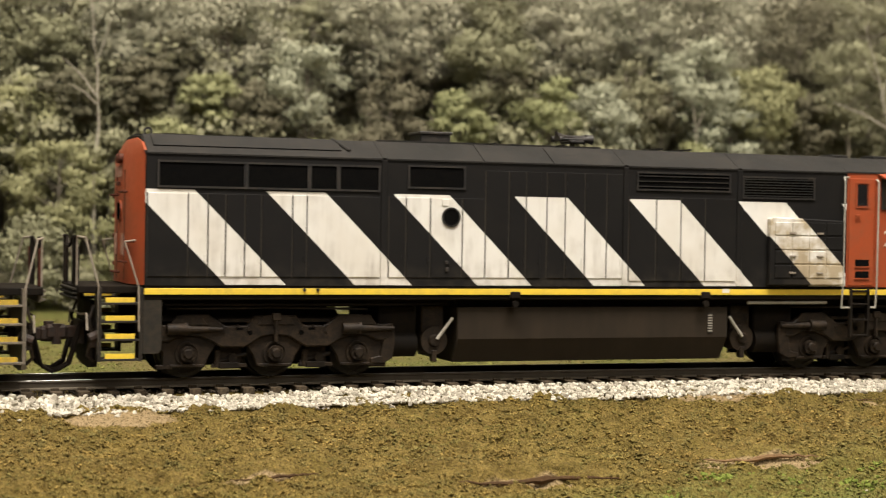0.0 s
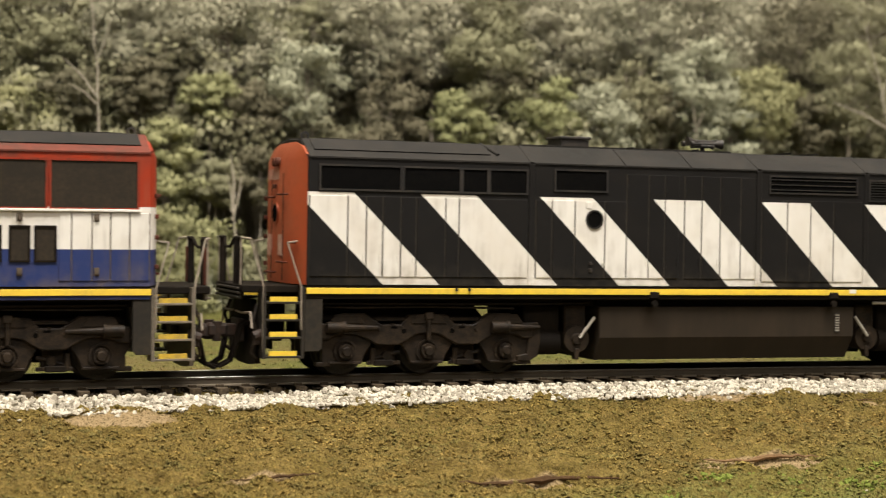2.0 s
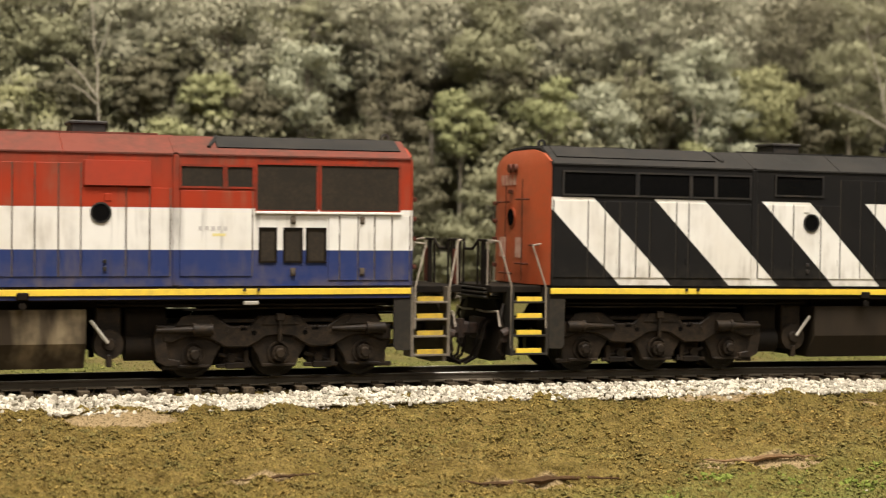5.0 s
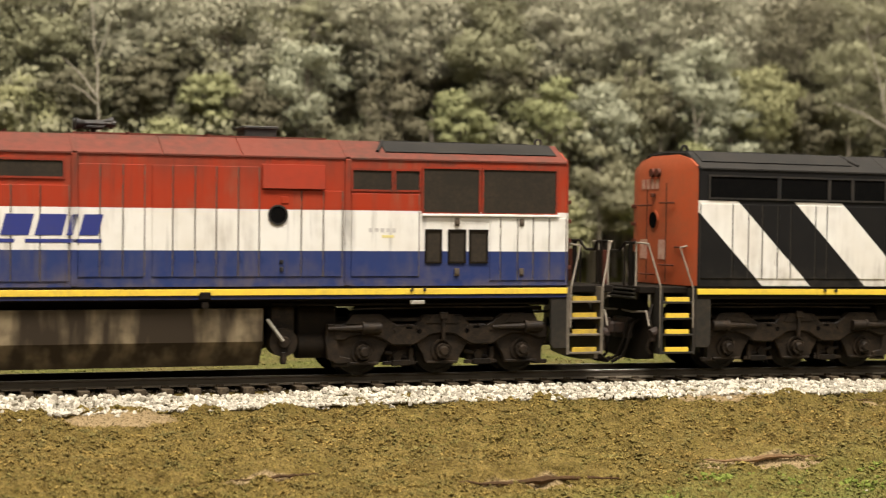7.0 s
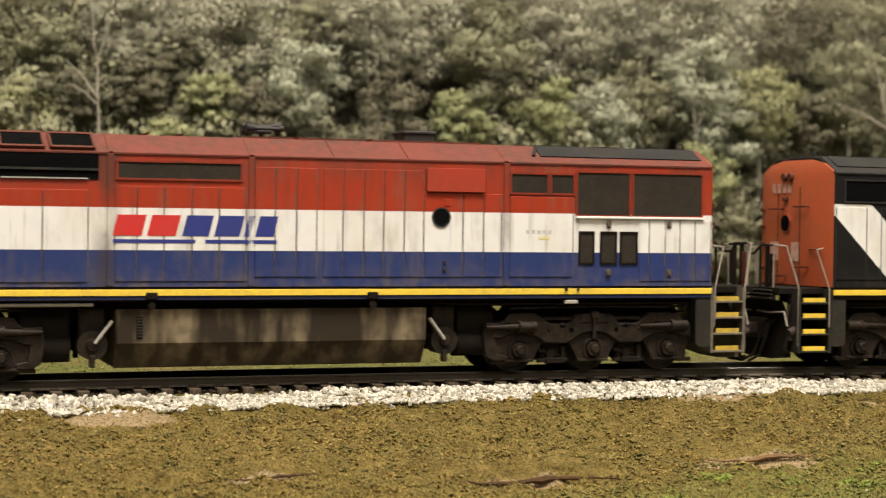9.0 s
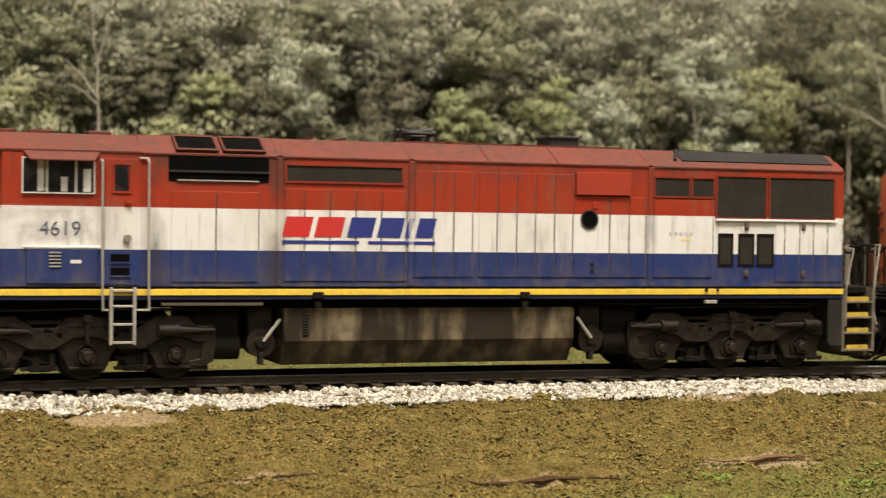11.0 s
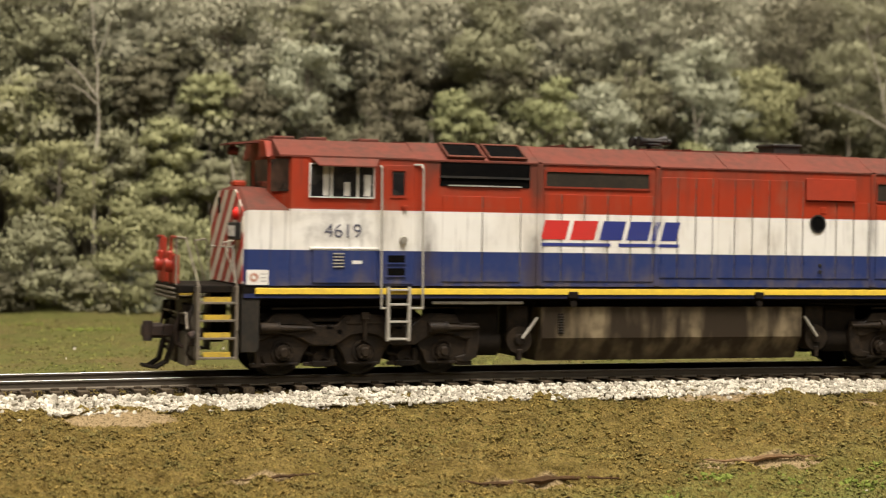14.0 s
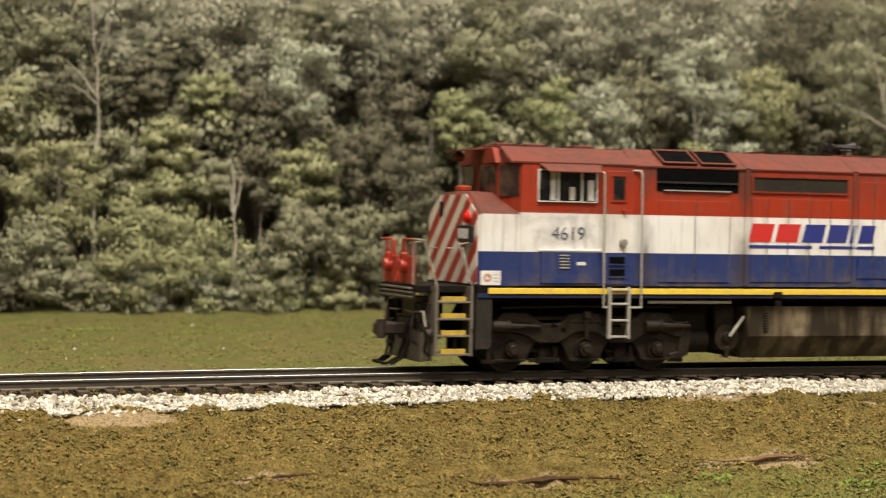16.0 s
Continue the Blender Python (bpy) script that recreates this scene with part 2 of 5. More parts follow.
def prism(bm, pts, axis, a, b, bev=0.0):
    """Extrude the outline pts from a to b. axis 'y': pts are (x, z); 'x': (y, z); 'z': (x, y)."""
    def co(p, t):
        return {"y": (p[0], t, p[1]), "x": (t, p[0], p[1]), "z": (p[0], p[1], t)}[axis]
    va = [bm.verts.new(co(p, a)) for p in pts]
    vb = [bm.verts.new(co(p, b)) for p in pts]
    n = len(pts)
    fs = [bm.faces.new(va), bm.faces.new(vb[::-1])]
    for i in range(n):
        fs.append(bm.faces.new((va[i], vb[i], vb[(i + 1) % n], va[(i + 1) % n])))
    bmesh.ops.recalc_face_normals(bm, faces=fs)
    if bev:
        bmesh.ops.bevel(bm, geom=list({e for f in fs[:2] for e in f.edges}), offset=bev, segments=1, affect="EDGES")
    return bm


def rod(bm, p0, p1, r, seg=8, r2=None):
    p0, p1 = Vector(p0), Vector(p1)
    d = p1 - p0
    m = Matrix.Translation((p0 + p1) / 2) @ d.to_track_quat("Z", "Y").to_matrix().to_4x4()
    bmesh.ops.create_cone(bm, cap_ends=True, segments=seg, radius1=r, radius2=r if r2 is None else r2, depth=d.length, matrix=m)
    return bm


def pipe(bm, pts, r, seg=6):
    for a, b in zip(pts, pts[1:]):
        rod(bm, a, b, r, seg)
    for p in pts[1:-1]:
        bmesh.ops.create_icosphere(bm, subdivisions=1, radius=r * 1.02, matrix=Matrix.Translation(p))
    return bm


def B():
    return bmesh.new()


def mesh_of(name, bm, material):
    bmesh.ops.scale(bm, vec=(MM, MM, MM), verts=bm.verts)
    me = bpy.data.meshes.new(name)
    bm.to_mesh(me)
    bm.free()
    me.materials.append(material)
    me.polygons.foreach_set("use_smooth", [True] * len(me.polygons))
    me.set_sharp_from_angle(angle=radians(32))
    return me


def part(name, bm, material, parent, label=""):
    ob = new(name, mesh_of(name, bm, material))
    ob.parent = parent
    return tagged(ob, label)


def thing(name, bm, material, label, category, group="", kind=""):
    return tagged(new(name, mesh_of(name, bm, material)), label, category, group, kind)


def raw(name, verts, faces, material):
    """A mesh from arrays, in millimetres."""
    me = bpy.data.meshes.new(name)
    me.from_pydata((np.asarray(verts) * MM).tolist(), [], np.asarray(faces).tolist() if not isinstance(faces, list) else faces)
    me.materials.append(material)
    return me


# ---- room and layout ----
def room():
    wall = plain("cream_wall_paint", (0.62, 0.58, 0.5), 0.8, dirt=(0.5, 0.45, 0.36), amount=0.4, size=300)
    floor_m = plain("grey_room_floor_paint", (0.25, 0.23, 0.2), 0.7, dirt=(0.18, 0.16, 0.13), amount=0.5, size=200)
    for nm, b in (("wall_north", (-2500, 3000, 1200, 1300, -1100, 1400)), ("wall_south", (-2500, 3000, -2600, -2500, -1100, 1400)),
                  ("wall_west", (-2600, -2500, -2600, 1300, -1100, 1400)), ("wall_east", (3000, 3100, -2600, 1300, -1100, 1400))):
        thing(nm, box(B(), *b), wall, "plain cream painted room wall", "wall", kind="structure")
    thing("floor", box(B(), -2600, 3100, -2600, 1300, -1200, -1100), floor_m, "plain grey painted room floor", "floor", kind="structure")
    thing("ceiling", box(B(), -2600, 3100, -2600, 1300, 1400, 1500), wall, "plain cream painted ceiling", "ceiling", kind="structure")


room()


# ---- the locomotives; local x runs from the hood's rear end (0) to the nose, z from the rail's top ----
PROFILE = [(-18, 21.2), (-18, 50.6), (-10.4, 55.4), (0, 56.0), (10.4, 55.4), (18, 50.6), (18, 21.2)]
AXLES = (10.4, 30.6, 50.3)
CAB_AXLES = (171.4, 191.0, 210.4)
WHEEL_Z, WHEEL_R = 5.7, 5.7


def ring(bm, x, y, z, r0, r1, d, seg=20):
    """A flat ring on a side, standing out by d along y."""
    vs = []
    for r, yy in ((r0, y), (r0, y + d), (r1, y + d), (r1, y)):
        vs.append([bm.verts.new((x + r * math.cos(2 * math.pi * i / seg), yy, z + r * math.sin(2 * math.pi * i / seg))) for i in range(seg)])
    fs = []
    for a, b in zip(vs, vs[1:] + vs[:1]):
        for i in range(seg):
            fs.append(bm.faces.new((a[i], a[(i + 1) % seg], b[(i + 1) % seg], b[i])))
    bmesh.ops.recalc_face_normals(bm, faces=fs)
    return bm


def frame_bars(bm, x0, x1, z0, z1, y0, y1, w):
    for b in ((x0 - w, x1 + w, z1, z1 + w), (x0 - w, x1 + w, z0 - w, z0), (x0 - w, x0, z0, z1), (x1, x1 + w, z0, z1)):
        box(bm, b[0], b[1], min(y0, y1), max(y0, y1), b[2], b[3])
    return bm


def screen(loco, x0, x1, z0, z1, s, mat, rim, slats=0, name="intake_screen"):
    """A dark meshed opening with a thin rim and, where they show, slats."""
    y = 18 * s
    p = part(name, box(B(), x0, x1, *sorted((y - 0.5 * s, y + 0.08 * s)), z0, z1), mat, loco)
    part("rim", frame_bars(B(), x0, x1, z0, z1, y - 0.2 * s, y + 0.32 * s, 0.45), rim, p)
    for i in range(slats):
        zz = z0 + (i + 0.5) * (z1 - z0) / slats
        part("slat", box(B(), x0, x1, *sorted((y, y + 0.3 * s)), zz - 0.12, zz + 0.12), rim, p)
    return p


def door(loco, x0, x1, z0, z1, s, mat, hinge_left=True, latch=True):
    """A thin hinged hood door, proud of the side."""
    y = 18 * s
    d = part("hood_door", box(B(), x0 + 0.16, x1 - 0.16, *sorted((y, y + 0.22 * s)), z0, z1, 0.08), mat, loco)
    # dark strip paints the shade and grime of the gap between doors
    part("door_gap", box(B(), x0 - 0.12, x0 + 0.12, *sorted((y, y + 0.05 * s)), z0, z1), MAT["seam_dark" if mat is MAT["stripes"] else "seam"], d)
    hx = x0 + 0.25 if hinge_left else x1 - 0.25
    for zz in (z0 + 3.2, z1 - 3.2):
        part("hinge", box(B(), hx - 0.16, hx + 0.16, *sorted((y + 0.1 * s, y + 0.32 * s)), zz - 0.8, zz + 0.8, 0.06), mat, d)
    if latch:
        lx = x1 - 0.7 if hinge_left else x0 + 0.7
        part("latch", box(B(), lx - 0.2, lx + 0.2, *sorted((y + 0.1 * s, y + 0.38 * s)), z0 + 3.4, z0 + 5.0, 0.06), mat, d)
    return d


def grab(loco, pts, mat, r=0.27, name="handrail"):
    return part(name, pipe(B(), pts, r), mat, loco)


def truck(loco, axles, name="bogie", flip=1):
    """A three-axle truck: two side frames on a bolster, with three wheel sets."""
    c = axles[1]
    tk = part(name, box(B(), c - 25, c + 25, -9.5, 9.5, 9.0, 12.5, 0.5), MAT["frame"], loco)
    for s in (-1, 1):
        ya, yb = sorted((13.0 * s, 15.2 * s))
        half = [(0, 14.2), (4.8, 14.2), (6.8, 12.0), (11.4, 11.9), (15.4, 14.5), (21.0, 14.5), (24.2, 12.3), (26.8, 12.1), (26.8, 8.6), (24.5, 8.4),
                (22.6, 9.3), (20.0, 9.8), (17.2, 9.5), (15.0, 8.6), (12.6, 7.2), (7.4, 7.1), (5.2, 8.2), (3.2, 9.5), (0, 9.9)]
        pts = [(c + x, z) for x, z in half] + [(c - x, z) for x, z in half[-2:0:-1]]
        part("side_frame", prism(B(), pts, "y", ya, yb, 0.3), MAT["truck"], tk)
        yo = 15.2 * s
        for ax in axles:
            j = B()
            rod(j, (ax, yo - 0.4 * s, WHEEL_Z), (ax, yo + 0.7 * s, WHEEL_Z), 1.8, 14)
            rod(j, (ax, yo + 0.8 * s, WHEEL_Z), (ax, yo + 1.4 * s, WHEEL_Z), 1.25, 12, 0.9)
            for a in (45, 135, 225, 315):
                px, pz = ax + 1.55 * math.cos(radians(a)), WHEEL_Z + 1.55 * math.sin(radians(a))
                rod(j, (px, yo + 0.8 * s, pz), (px, yo + 1.15 * s, pz), 0.28, 6)
            part("journal_box", j, MAT["truck"], tk)
            lobe = [(-7.0, 9.2), (-6.7, 7.8), (-4.9, 5.0), (-4.1, 2.7), (4.1, 2.7), (4.9, 5.0), (6.7, 7.8), (7.0, 9.2), (3.4, 10.3), (-3.4, 10.3)]
            part("axle_housing", prism(B(), [(ax + x, z) for x, z in lobe], "y", *sorted((yo - 2.4 * s, yo - 0.9 * s)), 0.2), MAT["truck"], tk)
            part("journal_ring", ring(B(), ax, yo - 0.9 * s, WHEEL_Z, 2.3, 2.75, 0.5 * s, 18), MAT["truck"], tk)
            part("housing_rib", box(B(), ax - 3.9, ax + 3.9, *sorted((yo - 1.0 * s, yo - 0.4 * s)), 2.7, 3.3, 0.1), MAT["truck"], tk)
            part("pedestal_plate", prism(B(), [(ax - 4.2, 12.2), (ax - 2.6, 14.4), (ax + 2.8, 14.4), (ax + 4.4, 12.2)], "y", *sorted((yo - 0.1 * s, yo + 0.25 * s)), 0.1), MAT["truck"], tk)
        for k in (-1, 1):
            cyl = B()
            x0 = c - flip * 25.0 if k < 0 else c + flip * 15.7
            rod(cyl, (x0, yo + 0.5 * s, 11.3), (x0 + flip * 4.0, yo + 0.5 * s, 11.3), 1.3, 14)
            rod(cyl, (x0 + flip * 3.8, yo + 0.5 * s, 11.3), (x0 + flip * 4.5, yo + 0.5 * s, 11.3), 1.5, 14)
            rod(cyl, (x0 + flip * 4.4, yo + 0.4 * s, 11.3), (x0 + flip * 12.6, yo + 0.2 * s, 11.2), 0.85, 10, 0.45)
            part("brake_cylinder", cyl, MAT["truck"], tk)
            part("brake_beam", box(B(), c + k * 9.0 - 4.0, c + k * 9.0 + 4.0, *sorted((yo - 1.6 * s, yo - 0.6 * s)), 12.7, 13.5, 0.12), MAT["truck"], tk)
            # dark disc and slot stand in for the shade inside frame holes
            holes = rod(B(), (c + k * 6.0, yo - 0.3 * s, 10.4), (c + k * 6.0, yo + 0.03 * s, 10.4), 0.6, 12)
            box(holes, c + k * 8.4 - 0.9, c + k * 8.4 + 0.9, *sorted((yo - 0.3 * s, yo + 0.03 * s)), 10.9, 11.6, 0.1)
            part("frame_hole", holes, MAT["screen"], tk)
            gear = box(B(), c + k * 10.2 - 4.2, c + k * 10.2 + 4.0, *sorted((yo - 2.8 * s, yo - 1.9 * s)), 2.4, 3.3, 0.15)
            box(gear, c + k * 10.2 - 3.4, c + k * 10.2 - 2.2, *sorted((yo - 2.8 * s, yo - 1.6 * s)), 2.4, 6.4, 0.2)
            rod(gear, (c + k * 10.2 + 0.6, yo - 3.0 * s, 4.6), (c + k * 10.2 + 0.6, yo - 1.6 * s, 4.6), 1.1, 12)
            part("brake_linkage", gear, MAT["truck"], tk)
            part("brake_shoe", box(B(), c + k * 10.2 - 2.6, c + k * 10.2 + 2.0, *sorted((yo - 2.6 * s, yo - 1.2 * s)), 2.2, 3.6, 0.2), MAT["frame"], tk)
            if (c + k * 26) > 40 and (c + k * 26) < 180:
                hook = [(24.6, 12.2), (28.2, 12.3), (28.9, 9.0), (28.2, 4.2), (26.0, 3.0), (22.8, 3.2), (22.8, 4.3), (25.2, 4.8), (25.9, 9.0)]
                part("end_hook", prism(B(), [(c + k * x, z) for x, z in hook], "y", *sorted((yo - 1.8 * s, yo - 0.2 * s)), 0.2), MAT["truck"], tk)
            hg = B()
            box(hg, c + k * 25.0 - 0.7, c + k * 25.0 + 0.7, *sorted((yo - 2.4 * s, yo - 0.9 * s)), 2.4, 9.0, 0.2)
            box(hg, c + k * 25.0 - 2.2, c + k * 25.0 + 1.8, *sorted((yo - 2.4 * s, yo - 0.9 * s)), 2.2, 3.2, 0.2)
            part("brake_hanger", hg, MAT["truck"], tk)
        dm = B()
        rod(dm, (c, yo + 0.3 * s, 8.4), (c, yo + 0.3 * s, 13.6), 0.5, 8)
        box(dm, c - 1.0, c + 1.0, *sorted((yo, yo + 0.9 * s)), 13.2, 14.9, 0.15)
        part("damper", dm, MAT["truck"], tk)
        part("sand_pipe", pipe(B(), [(c - 25, yo - 1 * s, 16), (c - 18, yo - 0.5 * s, 15.9), (c, yo - 0.6 * s, 16.1), (c + 22, yo - 0.8 * s, 15.7)], 0.28), MAT["truck"], tk)
        bolts = B()
        for k in (-1, 1):
            for dx, dz in ((6.3, 11.2), (12.0, 10.8), (8.8, 11.9)):
                rod(bolts, (c + k * dx, yo, dz), (c + k * dx, yo + 0.3 * s, dz), 0.38, 8)
        part("bolt_heads", bolts, MAT["truck"], tk)
    for ax in axles:
        k = 1 if ax < c + 1 else -1
        mt = box(B(), *sorted((ax + k * 2.4, ax + k * 9.6)), -6.4, 6.4, 2.4, 10.6, 0.8)
        rod(mt, (ax + k * 5.6, -6.8, 6.4), (ax + k * 5.6, 6.8, 6.4), 3.2, 16)
        part("traction_motor", mt, MAT["frame"], tk)
    for k in (-1, 1):
        for s in (-1, 1):
            rg = box(B(), c + k * 10.0 - 2.8, c + k * 10.0 + 2.8, *sorted((11.0 * s, 12.4 * s)), 2.6, 8.6, 0.4)
            rod(rg, (c + k * 10.0 - 3.6, 12.6 * s, 3.4), (c + k * 10.0 + 3.6, 12.6 * s, 5.4), 0.5, 8)
            part("brake_rigging", rg, MAT["truck"], tk)
    sets = []
    for ax in axles:
        w = B()
        rod(w, (0, -12.4, 0), (0, 12.4, 0), 1.2, 10)
        for s in (-1, 1):
            rod(w, (0, 7.2 * s, 0), (0, 10.4 * s, 0), WHEEL_R, 36)
            rod(w, (0, 6.6 * s, 0), (0, 7.3 * s, 0), WHEEL_R + 0.6, 36)
            ring(w, 0, 10.3 * s, 0, 4.7, WHEEL_R - 0.1, 0.35 * s, 30)
            for a in range(0, 360, 60):
                q = (3.4 * math.cos(radians(a)), 10.2 * s, 3.4 * math.sin(radians(a)))
                rod(w, q, (q[0], 10.65 * s, q[2]), 0.7, 6)
        ws = part("wheel_set", w, MAT["wheel"], tk, "dark steel wheel pair on an axle")
        ws.location = (ax * MM, 0, WHEEL_Z * MM)
        sets.append((ws, ax))
    return sets


STAIR = ["grey"]


def steps(loco, x0, x1, s, n_out):
    """A corner stair well: side plates with four yellow-edged treads."""
    y = 17.6 * s
    yi = 12.0 * s
    for k, xx in enumerate((x0, x1)):
        part("step_side", prism(B(), [(xx - 0.35, 4.4), (xx - 0.35, 20.8), (xx + 0.35, 20.8), (xx + 0.35, 4.4)], "y", *sorted((y, yi))), MAT[STAIR[0]], loco)
    for zz in (17.4, 13.4, 9.4, 5.0):
        t = part("step_tread", box(B(), x0 + 0.35, x1 - 0.35, *sorted((y + 0.1 * s, yi)), zz - 0.5, zz, 0.08), MAT[STAIR[0]], loco)
        part("step_riser", box(B(), x0 + 1.3, x1 - 1.3, *sorted((y - 0.3 * s, y - 0.8 * s)), zz + 0.02, zz + 1.1), MAT["yellow" if STAIR[0] == "grey" else "step_yellow"], t, "yellow-painted step edge")


def platform(loco, end, mat_top):
    """An end deck with pilot, coupler, hoses, rails and corner steps. end: -1 rear, 1 nose."""
    X = (lambda d: -d) if end < 0 else (lambda d: 220.7 + d)
    part("end_deck", box(B(), *sorted((X(-1), X(14.0))), -14.5, 14.5, 19.3, 21.0, 0.2), MAT["frame"], loco)
    part("deck_lip", box(B(), *sorted((X(13.0), X(14.0))), -11.5, 11.5, 17.6, 20.8, 0.2), MAT[STAIR[0]], loco)
    for zz in (17.9, 18.9, 19.9):
        part("lip_rib", box(B(), *sorted((X(13.8), X(14.8))), -11.5, 11.5, zz, zz + 0.5, 0.1), MAT[STAIR[0]], loco)
    pil = [(-13.5, 3.0), (-13.5, 12), (-9, 17.5), (9, 17.5), (13.5, 12), (13.5, 3.0), (5, 2.2), (-5, 2.2)]
    part("pilot_plate", prism(B(), pil, "x", *sorted((X(9.4), X(10.6))), 0.2), MAT["frame" if STAIR[0] == "grey" else "dust"], loco)
    cp = B()
    box(cp, *sorted((X(8), X(15.0))), -1.7, 1.7, 8.6, 11.4, 0.3)
    box(cp, *sorted((X(14.4), X(19.6))), -2.3, 1.9, 8.3, 11.7, 0.7)
    rod(cp, (X(18.4), 1.3, 7.7), (X(18.4), 1.3, 12.3), 1.15, 10)
    box(cp, *sorted((X(11), X(12.4))), -4.6, 4.6, 7.4, 12.8, 0.3)
    part("coupler", cp, MAT["rust"], loco, "rusty knuckle coupler")
    for s in (-1, 1):
        for k, dy in enumerate((4.6, 7.6)):
            part("air_hose", pipe(B(), [(X(10.2), dy * s, 12.6), (X(12.4), dy * s, 11.6), (X(13.6), (dy - 0.4) * s, 7.0), (X(14.6), (dy - 1.4) * s, 3.2),
                                        (X(17.2), (dy - 2.4) * s, 1.6), (X(19.5), (dy - 3.2) * s, 2.1)][: 6 - k], 0.4, 7), MAT["frame"], loco)
        if end > 0:
            part("signal_hose", pipe(B(), [(X(11.0), 9.6 * s, 16.4), (X(12.6), 9.8 * s, 14.6), (X(13.4), 9.4 * s, 11.0), (X(13.0), 8.8 * s, 7.6), (X(11.6), 8.8 * s, 6.6)], 0.42, 7), MAT["rust"], loco)
            part("pilot_bracket", box(box(B(), X(10.4), X(12.6), *sorted((10.6 * s, 12.2 * s)), 12.0, 16.6, 0.2), X(10.4), X(11.8), *sorted((6.4 * s, 8.6 * s)), 13.4, 16.8, 0.2), MAT["truck"], loco)
            wing = [(11.6, 2.6), (11.6, 9.6), (8.0, 10.4), (2.6, 9.8), (2.6, 2.4)]
            part("snow_blade", prism(B(), [(y * s, z) for y, z in wing], "x", X(10.6), X(11.5), 0.25), MAT["dust"], loco, "dusty curved snow blade")
        part("uncoupling_lever", pipe(B(), [(X(12.6), 1.5 * s, 14.6), (X(12.8), 8 * s, 14.4), (X(12.0), 14 * s, 14.8), (X(12.0), 15.6 * s, 11.2)], 0.25), MAT["stair_rail"], loco)
        gear = B()
        rod(gear, (X(8.6), 15.2 * s, 10.6), (X(11.6), 15.6 * s, 9.4), 1.1, 10)
        box(gear, *sorted((X(9.8), X(11.4))), *sorted((14.0 * s, 15.6 * s)), 7.4, 9.6, 0.2)
        part("angle_cock", gear, MAT["rust"], loco, "rusty brake pipe valve")
        part("brake_pipe", pipe(B(), [(X(10.4), 13.8 * s, 16.6), (X(11.6), 14.6 * s, 13.0), (X(10.8), 15.0 * s, 10.0), (X(11.8), 14.2 * s, 5.6), (X(10.4), 13.6 * s, 4.2)], 0.4), MAT["truck"], loco)
        if end < 0:
            a, b = X(9.6), X(0.6)
        else:
            a, b = X(1.2), X(9.9)
        steps(loco, a, b, s, end)
        part("sill_apron", prism(B(), [(X(0.2), 6.0), (X(0.2), 19.2), (X(-4.0), 19.2), (X(-4.0), 7.0), (X(-3.2), 6.0)], "y", *sorted((16.9 * s, 17.7 * s)), 0.1), MAT["grey"], loco)
        # stair rails
        grab(loco, [(X(9.8), 17.3 * s, 6.0), (X(9.9), 17.4 * s, 21.0), (X(12.6), 15.6 * s, 31.6), (X(13.9), 14.0 * s, 31.8), (X(13.9), 11.6 * s, 31.8), (X(13.9), 11.6 * s, 21.0)], MAT["stair_rail"], 0.23)
        grab(loco, [(X(1.1), 17.9 * s, 11.0), (X(1.2), 17.9 * s, 20.8), (X(4.2), 16.4 * s, 30.8), (X(1.6), 15.2 * s, 31.2)], MAT["stair_rail"], 0.2)
        grab(loco, [(X(13.9), 11.6 * s, 31.8), (X(13.9), 5.0 * s, 31.8), (X(13.9), 5.0 * s, 21.0)], MAT["frame" if end < 0 else "red"], 0.3)
        if end < 0:
            part("post", box(B(), *sorted((X(13.4), X(14.4))), *sorted((8.2 * s, 8.8 * s)), 21, 31.8), MAT["frame"], loco)
    if end < 0:
        for s in (-1, 1):
            part("post_plate", box(B(), X(13.9), X(13.3), *sorted((9.6 * s, 11.3 * s)), 21.2, 29.6, 0.1), MAT["rust_red"] if STAIR[0] == "dust" else MAT["frame"], loco)
        part("chain_guard", pipe(B(), [(X(13.9), -5, 31.6), (X(14.4), -2.6, 29.6), (X(14.4), 2.6, 29.6), (X(13.9), 5, 31.6)], 0.35), MAT["frame"], loco)
    else:
        for s in (-1, 1):
            red = MAT["red"]
            gate = part("gate_plate", box(B(), X(13.2), X(14.0), *sorted((1.0 * s, 11.4 * s)), 21.2, 27.8, 0.2), red, loco, "bright red end gate plate")
            knob = rod(B(), (X(14.0), 6.0 * s, 25.4), (X(15.6), 6.0 * s, 25.4), 1.9, 14, 1.5)
            box(knob, X(13.8), X(15.0), *sorted((4.4 * s, 7.6 * s)), 25.2, 28.6, 0.4)
            part("gate_fitting", knob, red, gate)
            for yy in (3.4, 9.8):
                part("gate_post", box(B(), X(13.4), X(13.9), *sorted(((yy - 0.4) * s, (yy + 0.4) * s)), 27.6, 31.6, 0.1), red, gate)


